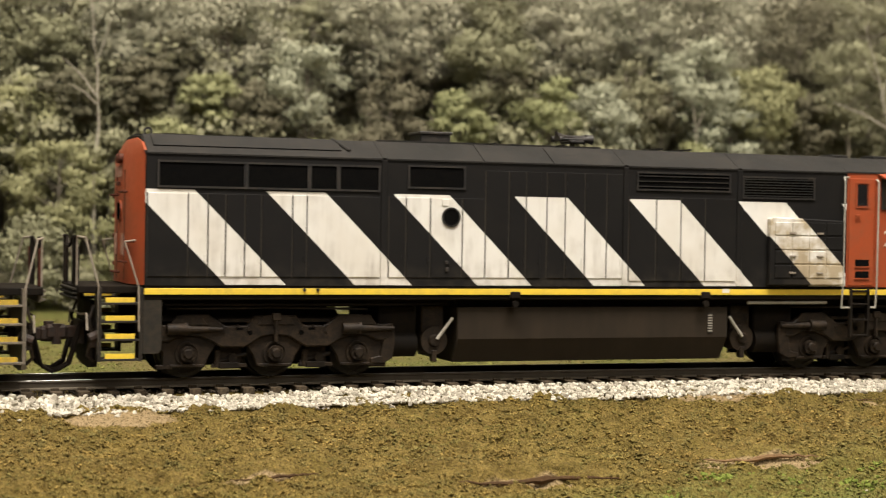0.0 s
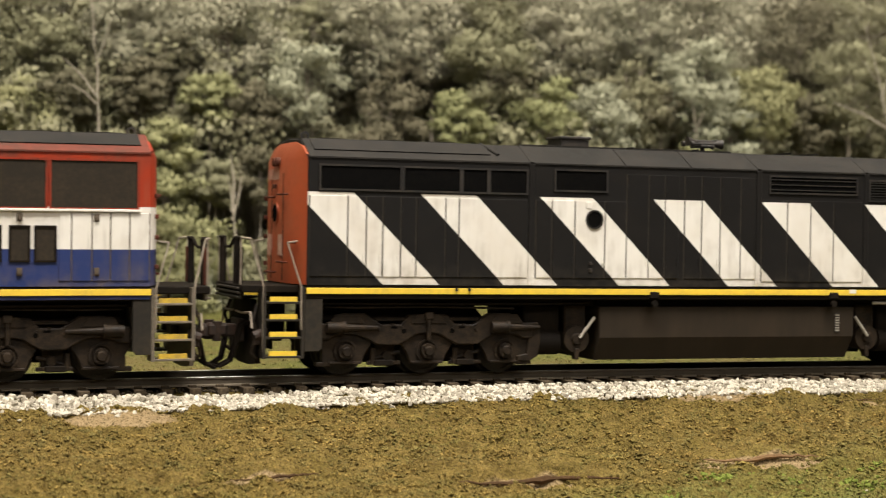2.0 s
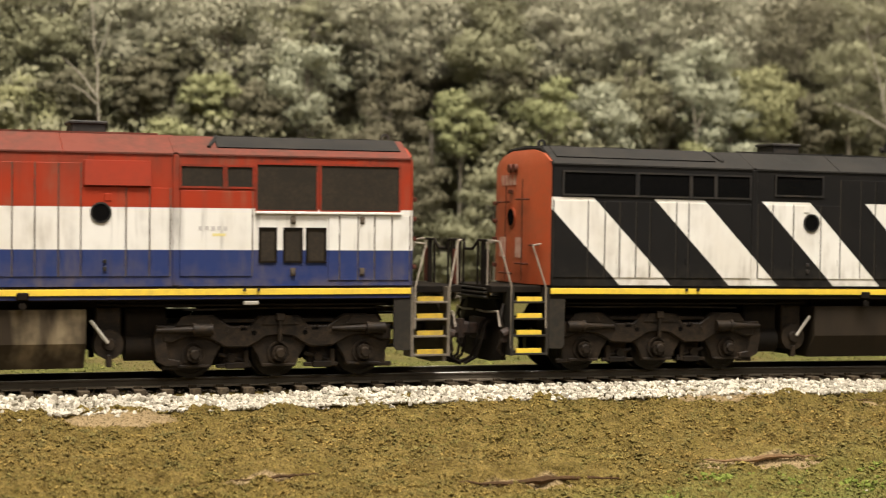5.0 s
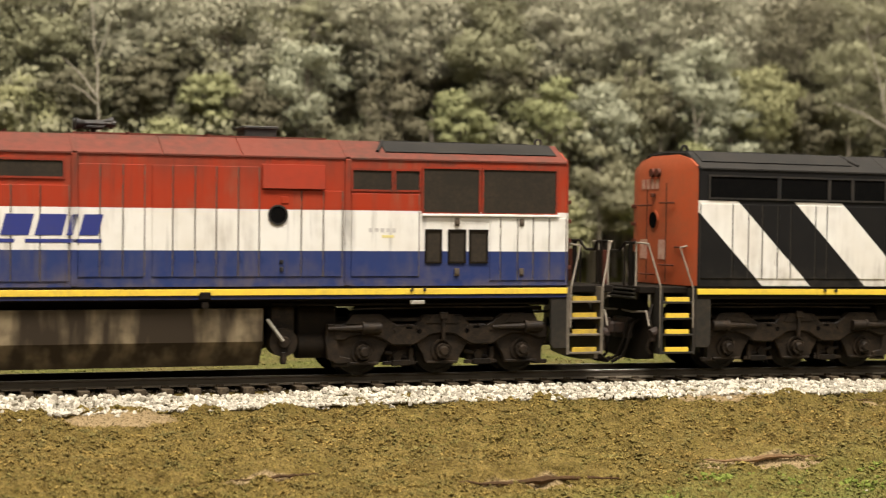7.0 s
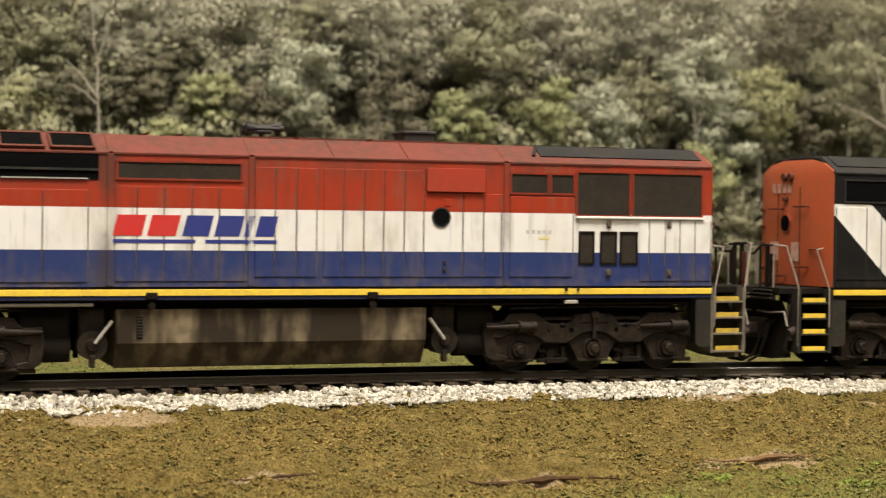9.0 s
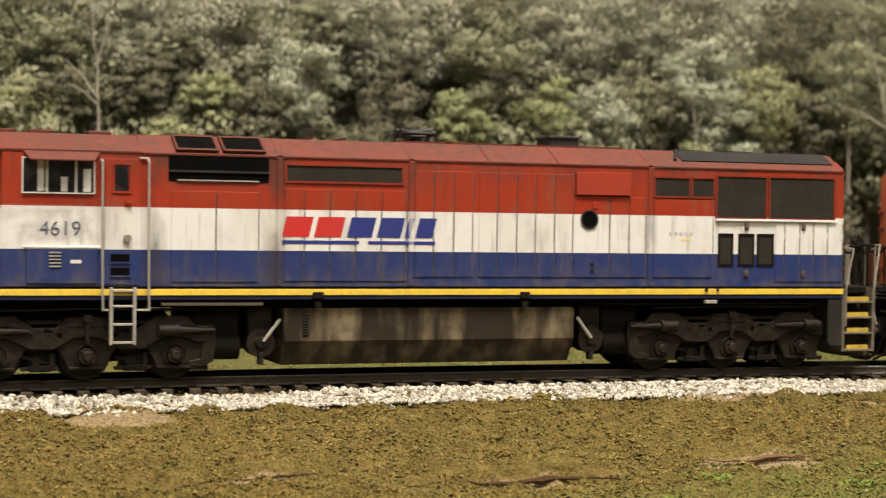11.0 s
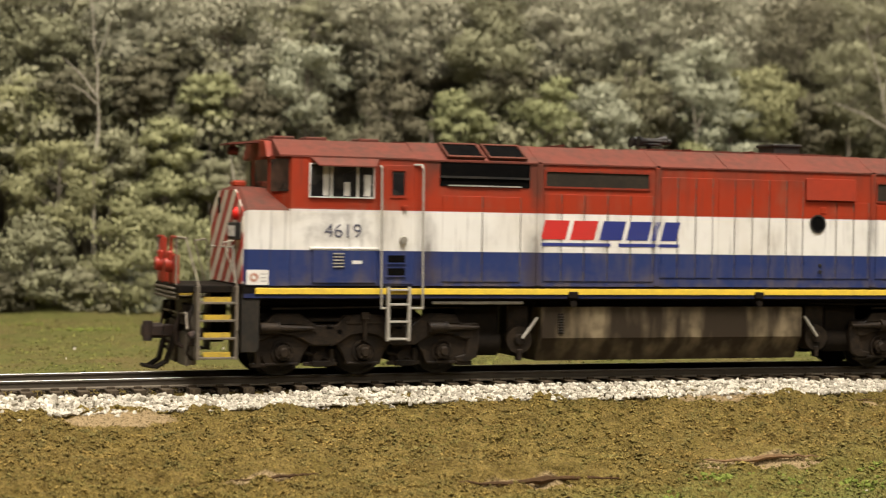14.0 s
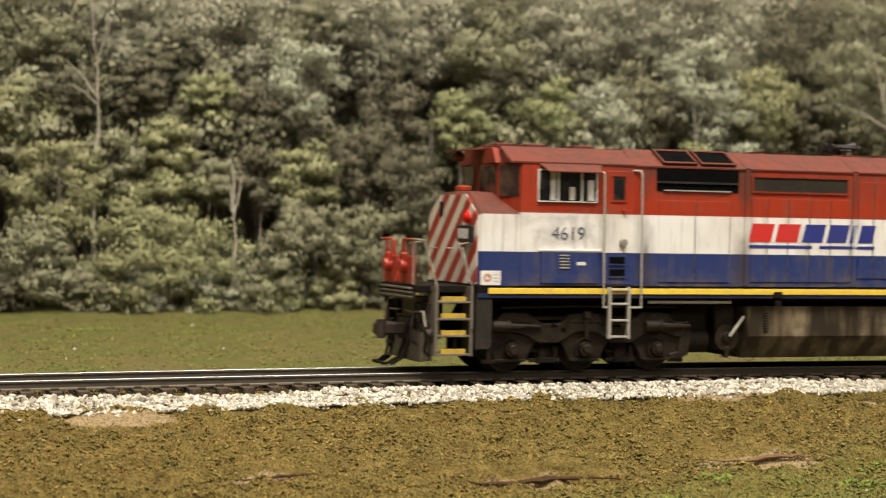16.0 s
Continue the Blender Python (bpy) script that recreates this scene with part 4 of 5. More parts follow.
def stripe_loco():
    n = -1
    side = MAT["stripes"]
    loco, wheels = loco_common("diesel_locomotive", "black model diesel locomotive with slanting white stripes and orange ends", n, side, MAT["roof_black"], MAT["orange"], MAT["frame"], MAT["orange"])
    for q in (-1, 1):
        for a, b in ((3.0, 22.1), (23.1, 36.8), (37.7, 43.7), (44.6, 53.8)):
            screen(loco, a, b, 43.4, 48.6, q, MAT["screen"], MAT["black"])
        screen(loco, 61.4, 74.8, 44.4, 49.0, q, MAT["screen"], MAT["black"])
        screen(loco, 120.4, 145.5, 45.2, 49.0, q, MAT["screen"], MAT["black"], 3)
        screen(loco, 149.8, 169.8, 43.8, 48.6, q, MAT["screen"], MAT["black"], 7, "louvre")
        xs = [0.4, 9.5, 14.0, 18.0, 22.4, 26.2, 33.4, 36.8, 54.4]
        for a, b in zip(xs, xs[1:]):
            door(loco, a, b, 23.2, 41.8, q, side, latch=(b - a) < 6)
        xs = [56.4, 60.6, 66.6, 74.6, 80.4, 86.4, 90.8, 94.8, 96.2, 101.0, 106.2, 112.0, 116.4]
        for a, b in zip(xs, xs[1:]):
            if b - a > 2:
                door(loco, a, b, 23.2, 48.6 if a > 76 else 41.9, q, side)
        xs = [118.0, 125.4, 132.2, 139.0, 147.6]
        for a, b in zip(xs, xs[1:]):
            door(loco, a, b, 22.6, 43.2, q, side, latch=False)
        # battery box ahead of the louvre
        bx = part("equipment_box", prism(B(), [(156.6, 21.7), (156.6, 38.4), (157.4, 38.9), (178.2, 38.2), (178.2, 21.7)], "y", *sorted((18.0 * q, 19.6 * q)), 0.25), MAT["stained_stripes"], loco)
        for zz in (23.6, 27.2, 30.8, 34.4):
            for k in range(4):
                part("box_door", box(B(), 158.0 + k * 5.0, 162.6 + k * 5.0, *sorted((19.5 * q, 19.8 * q)), zz, zz + 3.2, 0.1), MAT["stained_stripes"], bx)
        for zz in (28.8, 34.6, 24.6):
            for xx in (163.0, 171.0):
                part("latch", box(B(), xx - 0.9, xx + 0.9, *sorted((19.7 * q, 20.1 * q)), zz, zz + 0.5, 0.06), MAT["stair_rail"], bx)
        # cab number, first figure
        word("cab_figure", "2", 192.4, 31.8, 6.0, q, MAT["white"], loco)
        part("sill_label", box(B(), 144.0, 146.0, *sorted((18.24 * q, 18.3 * q)), 19.7, 20.7), MAT["white"], loco)
    # white lettering on the end wall, as plain slanted shapes
    for y0, y1 in ((9.0, 5.0), (-1.4, -5.2)):
        part("end_mark", box(B(), -2.68, -2.62, *sorted((y0, y1)), 27.6, 32.6), MAT["faint"], loco, "faded white mark")
    for i in range(4):
        part("end_number_bar", box(B(), -2.68, -2.62, 6.6 - i * 2.6, 8.4 - i * 2.6, 45.6, 48.2), MAT["faint"], loco, "faded white number bar")
    cab_details(loco, n, MAT["orange"], MAT["grey"], MAT["screen_brown"])
    part("nose_face", prism(B(), [(-17.2, 21.4), (-17.2, 37.9), (-9.4, 42.9), (9.4, 42.9), (17.2, 37.9), (17.2, 21.4)], "x", 220.55, 220.75), MAT["orange"], loco)
    return loco, wheels


def word(name, text, x, z, size, q, material, parent):
    """Painted figures on a side, from the built-in font; centred on x."""
    cu = bpy.data.curves.new(name, "FONT")
    cu.body, cu.size, cu.align_x, cu.extrude, cu.offset = text, size * MM, "CENTER", 0.00005, -0.00004
    tmp = bpy.data.objects.new(name, cu)
    me = bpy.data.meshes.new_from_object(tmp)
    bpy.data.objects.remove(tmp)
    m = Matrix.Translation((x * MM, 18.1 * q * MM, z * MM)) @ Euler((radians(90), 0, radians(180) if q > 0 else 0)).to_matrix().to_4x4()
    me.transform(m)
    me.materials.clear()
    me.materials.append(material)
    ob = new(name, me)
    ob.parent = parent
    return ob


def band_loco():
    n = 1
    side = MAT["bands"]
    loco, wheels = loco_common("diesel_locomotive", "red, white and blue model diesel locomotive with a striped nose", n, side, MAT["roof_red"], MAT["bands"], MAT["frame"], MAT["bands"])
    for q in (-1, 1):
        for a, b in ((3.2, 21.8), (23.0, 36.8)):
            screen(loco, a, b, 38.4, 48.6, q, MAT["screen_brown"], MAT["grimy_red"])
        for a, b in ((37.9, 43.6), (44.7, 54.0)):
            screen(loco, a, b, 43.5, 47.9, q, MAT["screen_brown"], MAT["grimy_red"])
        part("sill_edge", box(B(), 0.2, 220.4, *sorted((17.6 * q, 17.95 * q)), 18.3, 19.3), MAT["dull_blue"], loco, "dull blue sill edge")
        part("sill_lamp", box(B(), 36.2, 39.6, *sorted((16.8 * q, 17.9 * q)), 16.9, 17.8, 0.15), MAT["rail_grey"], loco)
        for xx in (12.0, 28.4):
            for zz in (24.4, 36.2):
                lt = rod(B(), (xx, 18.1 * q, zz), (xx, 18.7 * q, zz), 0.5, 10)
                box(lt, xx - 0.6, xx + 0.6, *sorted((18.1 * q, 18.4 * q)), zz - 0.9, zz + 0.9, 0.08)
                part("twist_latch", lt, MAT["seam"], loco)
        part("white_ledge", box(B(), 2.4, 37.2, *sorted((18.0 * q, 18.7 * q)), 37.5, 38.1, 0.1), MAT["white"], loco)
        for a, b in ((32.6, 35.9), (26.6, 30.2), (21.0, 24.9)):
            screen(loco, a, b, 26.9, 34.0, q, MAT["screen_brown"], MAT["frame"], name="vent")
        xs = [0.4, 4.8, 9.0, 13.0, 17.4, 20.2]
        for a, b in zip(xs, xs[1:]):
            door(loco, a, b, 22.4, 37.3, q, side, latch=False)
        door(loco, 37.8, 54.4, 23.4, 42.6, q, side, latch=False)
        xs = [56.4, 61.0, 66.2, 76.0, 80.8, 85.8, 90.6, 95.6, 100.4, 101.8, 106.6, 111.6, 116.4]
        for a, b in zip(xs, xs[1:]):
            if b - a > 2:
                door(loco, a, b, 23.4, 43.0 if a < 76 else 48.2, q, side)
        # awning above the porthole
        part("side_awning", prism(B(), [(18.0 * q, 48.9), (18.7 * q, 48.8), (18.9 * q, 43.4), (18.0 * q, 43.3)], "x", 60.8, 75.4, 0.1), MAT["hatch_red"], loco, "bright red side hatch")
        screen(loco, 119.6, 147.0, 45.2, 48.7, q, MAT["screen_brown"], MAT["grimy_red"])
        xs = [118.2, 124.4, 130.6, 136.8, 142.8, 147.6]
        for a, b in zip(xs, xs[1:]):
            door(loco, a, b, 22.4, 43.4, q, side, latch=False)
        door(loco, 153.4, 163.2, 22.2, 42.4, q, side, latch=False)
        door(loco, 163.2, 173.4, 22.2, 42.4, q, side, latch=False)
        # air intake under the shoulder, a black slab in place of the hole's shade
        it = part("air_intake", box(B(), 151.2, 174.0, *sorted((17.2 * q, 18.12 * q)), 44.6, 50.2), MAT["screen"], loco)
        part("intake_bar", box(B(), 151.2, 174.0, *sorted((18.0 * q, 18.5 * q)), 46.6, 47.1), MAT["black"], it)
        part("intake_sill", box(B(), 153.5, 172.0, *sorted((18.0 * q, 18.4 * q)), 44.7, 45.0), MAT["rail_grey"], it)
        # black slabs painted as the unlit inside of the shoulder openings
        for a, b in ((152.4, 161.2), (163.2, 171.8)):
            part("shoulder_opening", prism(B(), [(17.5 * q, 51.5), (11.6 * q, 55.2), (11.9 * q, 55.5), (17.8 * q, 51.8)], "x", a, b), MAT["screen"], loco)
            for xx in (a - 0.5, b):
                part("opening_rim", prism(B(), [(17.6 * q, 51.4), (11.4 * q, 55.3), (11.8 * q, 55.9), (18.1 * q, 52.0)], "x", xx, xx + 0.5), MAT["rust_red"], loco)
            for (ya_, za_), (yb_, zb_) in (((17.9, 51.3), (17.2, 51.75)), ((12.0, 55.0), (11.3, 55.45))):
                part("opening_rim", prism(B(), [(ya_ * q, za_), (yb_ * q, zb_), ((yb_ + 0.35) * q, zb_ + 0.5), ((ya_ + 0.35) * q, za_ + 0.5)], "x", a - 0.5, b + 0.5), MAT["rust_red"], loco)
        # cab side: figures, hatch, plate, louvres
        word("cab_number", "4619", 197.4, 32.3, 4.5, q, MAT["navy"], loco)
        ht = part("battery_hatch", box(B(), 189.4, 204.6, *sorted((18.0 * q, 18.35 * q)), 21.8, 29.9, 0.1), side, loco)
        part("hatch_ledge", box(B(), 188.9, 205.2, *sorted((18.0 * q, 18.5 * q)), 29.5, 30.0, 0.1), MAT["white"], ht)
        for i in range(5):
            part("louvre", box(B(), 197.2, 199.8, *sorted((18.3 * q, 18.6 * q)), 25.4 + i * 0.75, 25.7 + i * 0.75), MAT["rail_grey"], ht)
        part("hatch_label", box(B(), 192.9, 195.2, *sorted((18.3 * q, 18.42 * q)), 26.2, 27.0), MAT["white"], ht)
        pl = part("nose_plate", box(B(), 214.8, 219.9, *sorted((17.9 * q, 18.05 * q)), 21.3, 24.7), MAT["white"], loco)
        part("round_emblem", ring(B(), 218.2, 18.0 * q, 23.0, 0.45, 1.05, 0.12 * q, 16), MAT["faint"], pl)
        for i in range(3):
            part("plate_bar", box(B(), 215.2, 216.6, *sorted((18.02 * q, 18.1 * q)), 22.0 + i * 0.8, 22.3 + i * 0.8), MAT["grime"], pl)
        part("door_lamp", rod(B(), (183.0, 18.2 * q, 32.0), (183.0, 19.2 * q, 31.8), 0.9, 12), MAT["rail_grey"], loco)
        for i in range(5):
            part("faint_mark", box(B(), 43.6 + i * 1.4, 44.5 + i * 1.4, *sorted((18.23 * q, 18.27 * q)), 33.6 + 0.1 * (i % 2), 34.6), MAT["grime"], loco)
        part("yellow_mark", box(B(), 44.0, 47.0, *sorted((18.23 * q, 18.27 * q)), 32.4, 33.0), MAT["pale_yellow"], loco)
        # company mark, drawn as plain slanted shapes over an underline
        def bar(xa, xb, za, zb, mt, lean=0.25):
            h = zb - za
            pts = [(xa, za), (xb, za), (xb - q * lean * h, zb), (xa - q * lean * h, zb)]
            part("mark_shape", prism(B(), pts, "y", *sorted((18.2 * q, 18.3 * q))), mt, loco)
        edges = [(148.2, 141.8), (140.6, 134.2), (132.8, 126.8), (125.6, 119.8), (118.8, 117.4), (116.2, 112.0)]
        if q < 0:
            edges = [(b, a) for a, b in edges][::-1]
            cols = ["blue"] * 4 + ["letter_red"] * 2
        else:
            cols = ["letter_red"] * 2 + ["blue"] * 4
        for (a, b), cmat in zip(edges, cols):
            bar(max(a, b), min(a, b), 32.5, 37.1, MAT[cmat])
        for a, b in ((148.2, 129.8), (127.6, 111.2)):
            bar(a, b, 30.9, 31.7, MAT["blue"], 0)
    cab_details(loco, n, MAT["bands"], MAT["white"], MAT["white"])
    part("nose_face", prism(B(), [(-17.2, 21.4), (-17.2, 37.9), (-9.4, 42.9), (9.4, 42.9), (17.2, 37.9), (17.2, 21.4)], "x", 220.55, 220.75), MAT["chevron"], loco)
    return loco, wheels


TRAIN = [stripe_loco(), band_loco()]
for _engine, _sets in TRAIN:
    lower_crown(_engine)


# ---- track ----
def track():
    tr = tagged(new("track"), "model railway track on brown ties", "track", kind="structure")
    rail_m = Mat("rail_steel", 0.28, 1.0)
    x, y, z = rail_m.xyz()
    dx = rail_m.math("MINIMUM", rail_m.math("ABSOLUTE", rail_m.math("DIVIDE", rail_m.math("SUBTRACT", x, 130.0), 100.0)), 1.7)
    z = rail_m.math("ADD", z, rail_m.math("MULTIPLY", rail_m.math("MULTIPLY", dx, dx), 0.26))
    head = rail_m.ramp(z, -0.11, -0.05)
    foot = rail_m.ramp(z, -1.55, -1.75)
    web = rail_m.mix(rail_m.noise(3.0, 3), (0.048, 0.040, 0.030), (0.090, 0.075, 0.056))
    web = rail_m.mix(foot, web, rail_m.mix(rail_m.noise(2.0, 3), (0.10, 0.083, 0.062), (0.19, 0.16, 0.12)))
    rail_m.color(rail_m.mix(head, web, (0.68, 0.66, 0.62)))
    rail_m.put(rail_m.b.inputs["Metallic"], head)
    rail_m.put(rail_m.b.inputs["Specular IOR Level"], 0.1)
    rail_m.rough(rail_m.ramp(head, 0, 1, 0.8, 0.33))
    tie_m = plain("dark_brown_tie_plastic", (0.04, 0.03, 0.02), 0.85, dirt=(0.11, 0.085, 0.055), amount=0.8, size=3, spec=0.1)
    for s in (-1, 1):
        c = 8.7 * s
        pts = [(c - 1.1, -2.1), (c + 1.1, -2.1), (c + 1.1, -1.8), (c + 0.3, -1.6), (c + 0.3, -0.65), (c + 0.5, -0.5), (c + 0.5, -0.08),
               (c + 0.42, 0), (c - 0.42, 0), (c - 0.5, -0.08), (c - 0.5, -0.5), (c - 0.3, -0.65), (c - 0.3, -1.6), (c - 1.1, -1.8)]
        rl, rings = B(), []
        for rx in [-420] + list(range(-60, 330, 15)) + [980]:
            rings.append([rl.verts.new((rx, py, pz + float(hump(rx)))) for py, pz in pts])
        for u, v in zip(rings, rings[1:]):
            for k in range(len(pts)):
                rl.faces.new((u[k], v[k], v[(k + 1) % len(pts)], u[(k + 1) % len(pts)]))
        rl.faces.new(rings[0])
        rl.faces.new(rings[-1])
        bmesh.ops.recalc_face_normals(rl, faces=rl.faces)
        part("rail", rl, rail_m.m, tr, "steel rail with a polished head")
    tie_mesh = mesh_of("tie", box(B(), -1.35, 1.35, -13.9, 13.9, -4.0, -2.15, 0.15), tie_m)
    sp = B()
    for s in (-1, 1):
        for dy in (-1.6, 1.6):
            box(sp, -0.9, 0.9, 8.7 * s + dy - 0.45, 8.7 * s + dy + 0.45, -2.2, -1.6, 0.12)
    spike_mesh = mesh_of("spike_plate", sp, tie_m)
    for i in range(225):
        t = new("tie", tie_mesh)
        t.parent = tr
        tx = -420 + i * 6.2 + random.uniform(-0.2, 0.2)
        t.location = (tx * MM, 0, float(hump(tx)) * MM)
        t.rotation_euler = (0, 0, radians(random.uniform(-0.8, 0.8)))
        s = new("spike_plate", spike_mesh)
        s.parent = t


track()


def lump(coarse):
    """A unit stone: an octahedron for crumbs, a rounder one for stones; verts and faces."""
    if coarse:
        v = np.array([(0.5, 0, 0), (-0.5, 0, 0), (0, 0.5, 0), (0, -0.5, 0), (0, 0, 0.5), (0, 0, -0.5)])
        f = np.array([(0, 2, 4), (2, 1, 4), (1, 3, 4), (3, 0, 4), (2, 0, 5), (1, 2, 5), (3, 1, 5), (0, 3, 5)])
        return v, f
    bm = bmesh.new()
    bmesh.ops.create_icosphere(bm, subdivisions=1, radius=0.5)
    v = np.array([x.co[:] for x in bm.verts])
    f = np.array([[x.index for x in fc.verts] for fc in bm.faces])
    bm.free()
    return v, f


def scatter_lumps(name, pos, size, rng, material, flat=0.8, jitter=0.16, coarse=False):
    v, f = lump(coarse)
    n = len(pos)
    ang = rng.uniform(0, 6.283, (n, 3))
    V = v[None] * (1 + rng.normal(0, jitter, (n, len(v), 1)))
    V = V * (size[:, None, None] * rng.uniform(0.75, 1.25, (n, 1, 3)))
    ca, sa = np.cos(ang), np.sin(ang)
    for k, (i, j) in enumerate(((0, 1), (1, 2), (0, 2))):
        a, b = V[..., i].copy(), V[..., j].copy()
        V[..., i] = a * ca[:, None, k] - b * sa[:, None, k]
        V[..., j] = a * sa[:, None, k] + b * ca[:, None, k]
    V[..., 2] *= flat
    V += pos[:, None, :]
    F = (f[None] + (np.arange(n) * len(v))[:, None, None]).reshape(-1, 3)
    return new(name, raw(name, V.reshape(-1, 3), F, material))


# ---- ground ----
def fbm(x, y, size, seed, octaves=4):
    """Smooth lattice noise, about -1 to 1."""
    out, amp = np.zeros_like(x), 1.0
    rng = np.random.RandomState(seed)
    for o in range(octaves):
        g = rng.uniform(-1, 1, (64, 64))
        u, v = x / size, y / size
        i, j = np.floor(u).astype(int), np.floor(v).astype(int)
        a, b = u - i, v - j
        a, b = a * a * (3 - 2 * a), b * b * (3 - 2 * b)
        q = lambda p, r: g[(i + p) % 64, (j + r) % 64]
        out += amp * (q(0, 0) * (1 - a) * (1 - b) + q(1, 0) * a * (1 - b) + q(0, 1) * (1 - a) * b + q(1, 1) * a * b)
        size, amp = size * 0.5, amp * 0.55
    return out


def base_height(x, y):
    """Embankment: a flat bed under the track, a slope towards the aisle, a field behind."""
    edge = -21.0 + 2.0 * np.sin(x / 37.0) + 1.2 * np.sin(x / 13.0 + 1)
    z = np.interp(y, [-150, -80, -45], [-22, -15.6, -11.0])
    d = (y - edge)
    z = np.where(y > -45, -11.0 + 5.0 * np.clip((y + 45) / (edge + 45), 0, 1), z)
    z = np.where(d > 0, -6.0 + 2.4 * np.clip(d / 6.0, 0, 1), z)
    z = np.where(y > 15, -3.6 - 2.6 * np.clip((y - 15) / 12.0, 0, 1), z)
    z = z + np.where(y > 330, 22 * np.clip((y - 335) / 170.0, 0, 1), 0)
    return z


def grid(name, x0, x1, y0, y1, step, fn, material):
    nx, ny = int((x1 - x0) / step) + 1, int((y1 - y0) / step) + 1
    X, Y = np.meshgrid(np.linspace(x0, x1, nx), np.linspace(y0, y1, ny))
    Z = fn(X, Y)
    V = np.stack([X, Y, Z], -1).reshape(-1, 3)
    i = np.arange(nx * ny).reshape(ny, nx)
    F = np.stack([i[:-1, :-1], i[:-1, 1:], i[1:, 1:], i[1:, :-1]], -1).reshape(-1, 4)
    me = raw(name, V, F, material)
    me.polygons.foreach_set("use_smooth", [True] * len(me.polygons))
    return new(name, me)


def patch(m, x, y, cx, cy, rx, ry, wob):
    """A soft-edged blot round a place, 0 to 1."""
    a = m.math("POWER", m.math("DIVIDE", m.math("SUBTRACT", x, cx), rx), 2.0)
    b = m.math("POWER", m.math("DIVIDE", m.math("SUBTRACT", y, cy), ry), 2.0)
    return m.ramp(m.math("ADD", m.math("ADD", a, b), m.math("MULTIPLY", m.math("SUBTRACT", wob, 0.5), 1.6)), 1.25, 0.75)


def earth_material(name="olive_brown_turf", loose=False):
    m = Mat(name, 0.95, spec=0.1)
    if loose:
        tone = m.island()
        x, y, z = m.xyz()
        c = m.mix(tone, (0.092, 0.062, 0.015), (0.285, 0.200, 0.060))
        clump = m.ramp(m.noise(4.0, 3, (1.8, 1.0, 1.0)), 0.44, 0.60, 0.0, 0.8)
        c = m.mix(clump, c, m.mix(tone, (0.066, 0.058, 0.019), (0.172, 0.148, 0.053)))
        c = m.mix(m.ramp(m.noise(30.0, 3), 0.45, 0.65, 0.0, 0.4), c, (0.135, 0.120, 0.028))
        low = m.math("MULTIPLY", m.ramp(m.math("ADD", m.math("MULTIPLY", x, -0.35), y), -128.0, -166.0), m.ramp(m.noise(9.0, 3), 0.35, 0.6, 0.4, 1.0))
        c = m.mix(m.math("MULTIPLY", low, 0.85), c, (0.140, 0.158, 0.045))
        c = m.mix(m.ramp(m.noise(0.4, 3), 0.55, 0.35, 0.0, 0.7), c, (0.040, 0.026, 0.008))
        m.color(c)
        return m.m
    x, y, z = m.xyz()
    fine = m.noise(0.9, 4)
    mid = m.noise(5.0, 4)
    big = m.noise(38.0, 3)
    c = m.mix(m.ramp(mid, 0.35, 0.68), (0.094, 0.068, 0.017), (0.190, 0.138, 0.040))
    c = m.mix(m.ramp(big, 0.45, 0.7, 0.0, 0.5), c, (0.129, 0.104, 0.025))
    c = m.mix(m.ramp(fine, 0.5, 0.75, 0.0, 0.6), c, (0.218, 0.147, 0.051))
    c = m.mix(m.ramp(fine, 0.42, 0.25, 0.0, 0.7), c, (0.040, 0.027, 0.008))
    green = m.math("MULTIPLY", m.ramp(m.math("ADD", m.math("MULTIPLY", x, -0.35), y), -128.0, -166.0), m.ramp(mid, 0.3, 0.6))
    c = m.mix(m.math("MULTIPLY", green, 0.8), c, (0.135, 0.148, 0.036))
    soil = None
    for q in ((56, -26.0, 13, 3.6), (205, -23.8, 13, 2.8), (188, -72.5, 15, 3.6), (132, -82, 16, 2.2), (78, -71.5, 8, 1.8), (240, -28, 9, 1.6), (22, -28, 8, 2.0)):
        f = patch(m, x, y, *q, mid)
        soil = f if soil is None else m.math("MAXIMUM", soil, f)
    c = m.mix(soil, c, m.mix(m.noise(1.6, 4), (0.330, 0.245, 0.135), (0.250, 0.180, 0.090)))
    c = m.mix(m.ramp(m.noise(0.5, 3), 0.52, 0.34, 0.0, 0.75), c, (0.040, 0.026, 0.008))
    field = m.ramp(m.math("ADD", y, m.math("MULTIPLY", mid, 8.0)), 22.0, 34.0)
    g = m.mix(m.ramp(mid, 0.35, 0.7), (0.076, 0.080, 0.02), (0.122, 0.122, 0.035))
    g = m.mix(m.ramp(m.noise(24.0, 5), 0.42, 0.66, 0, 0.75), g, (0.135, 0.098, 0.04))
    g = m.mix(m.ramp(m.noise(60.0, 3), 0.5, 0.7, 0, 0.5), g, (0.085, 0.095, 0.022))
    g = m.mix(m.ramp(fine, 0.45, 0.75, 0, 0.5), g, (0.16, 0.14, 0.055))
    c = m.mix(field, c, g)
    m.color(c)
    m.bump(m.math("ADD", fine, m.math("MULTIPLY", m.noise(2.4, 3), 1.5)), 1.3, 1.0)
    return m.m


BARE_SPOTS = ((56, -26.0, 13, 3.6), (205, -23.8, 13, 2.8), (188, -72.5, 15, 3.6), (132, -82, 16, 2.2), (78, -71.5, 8, 1.8))
EARTH = earth_material()


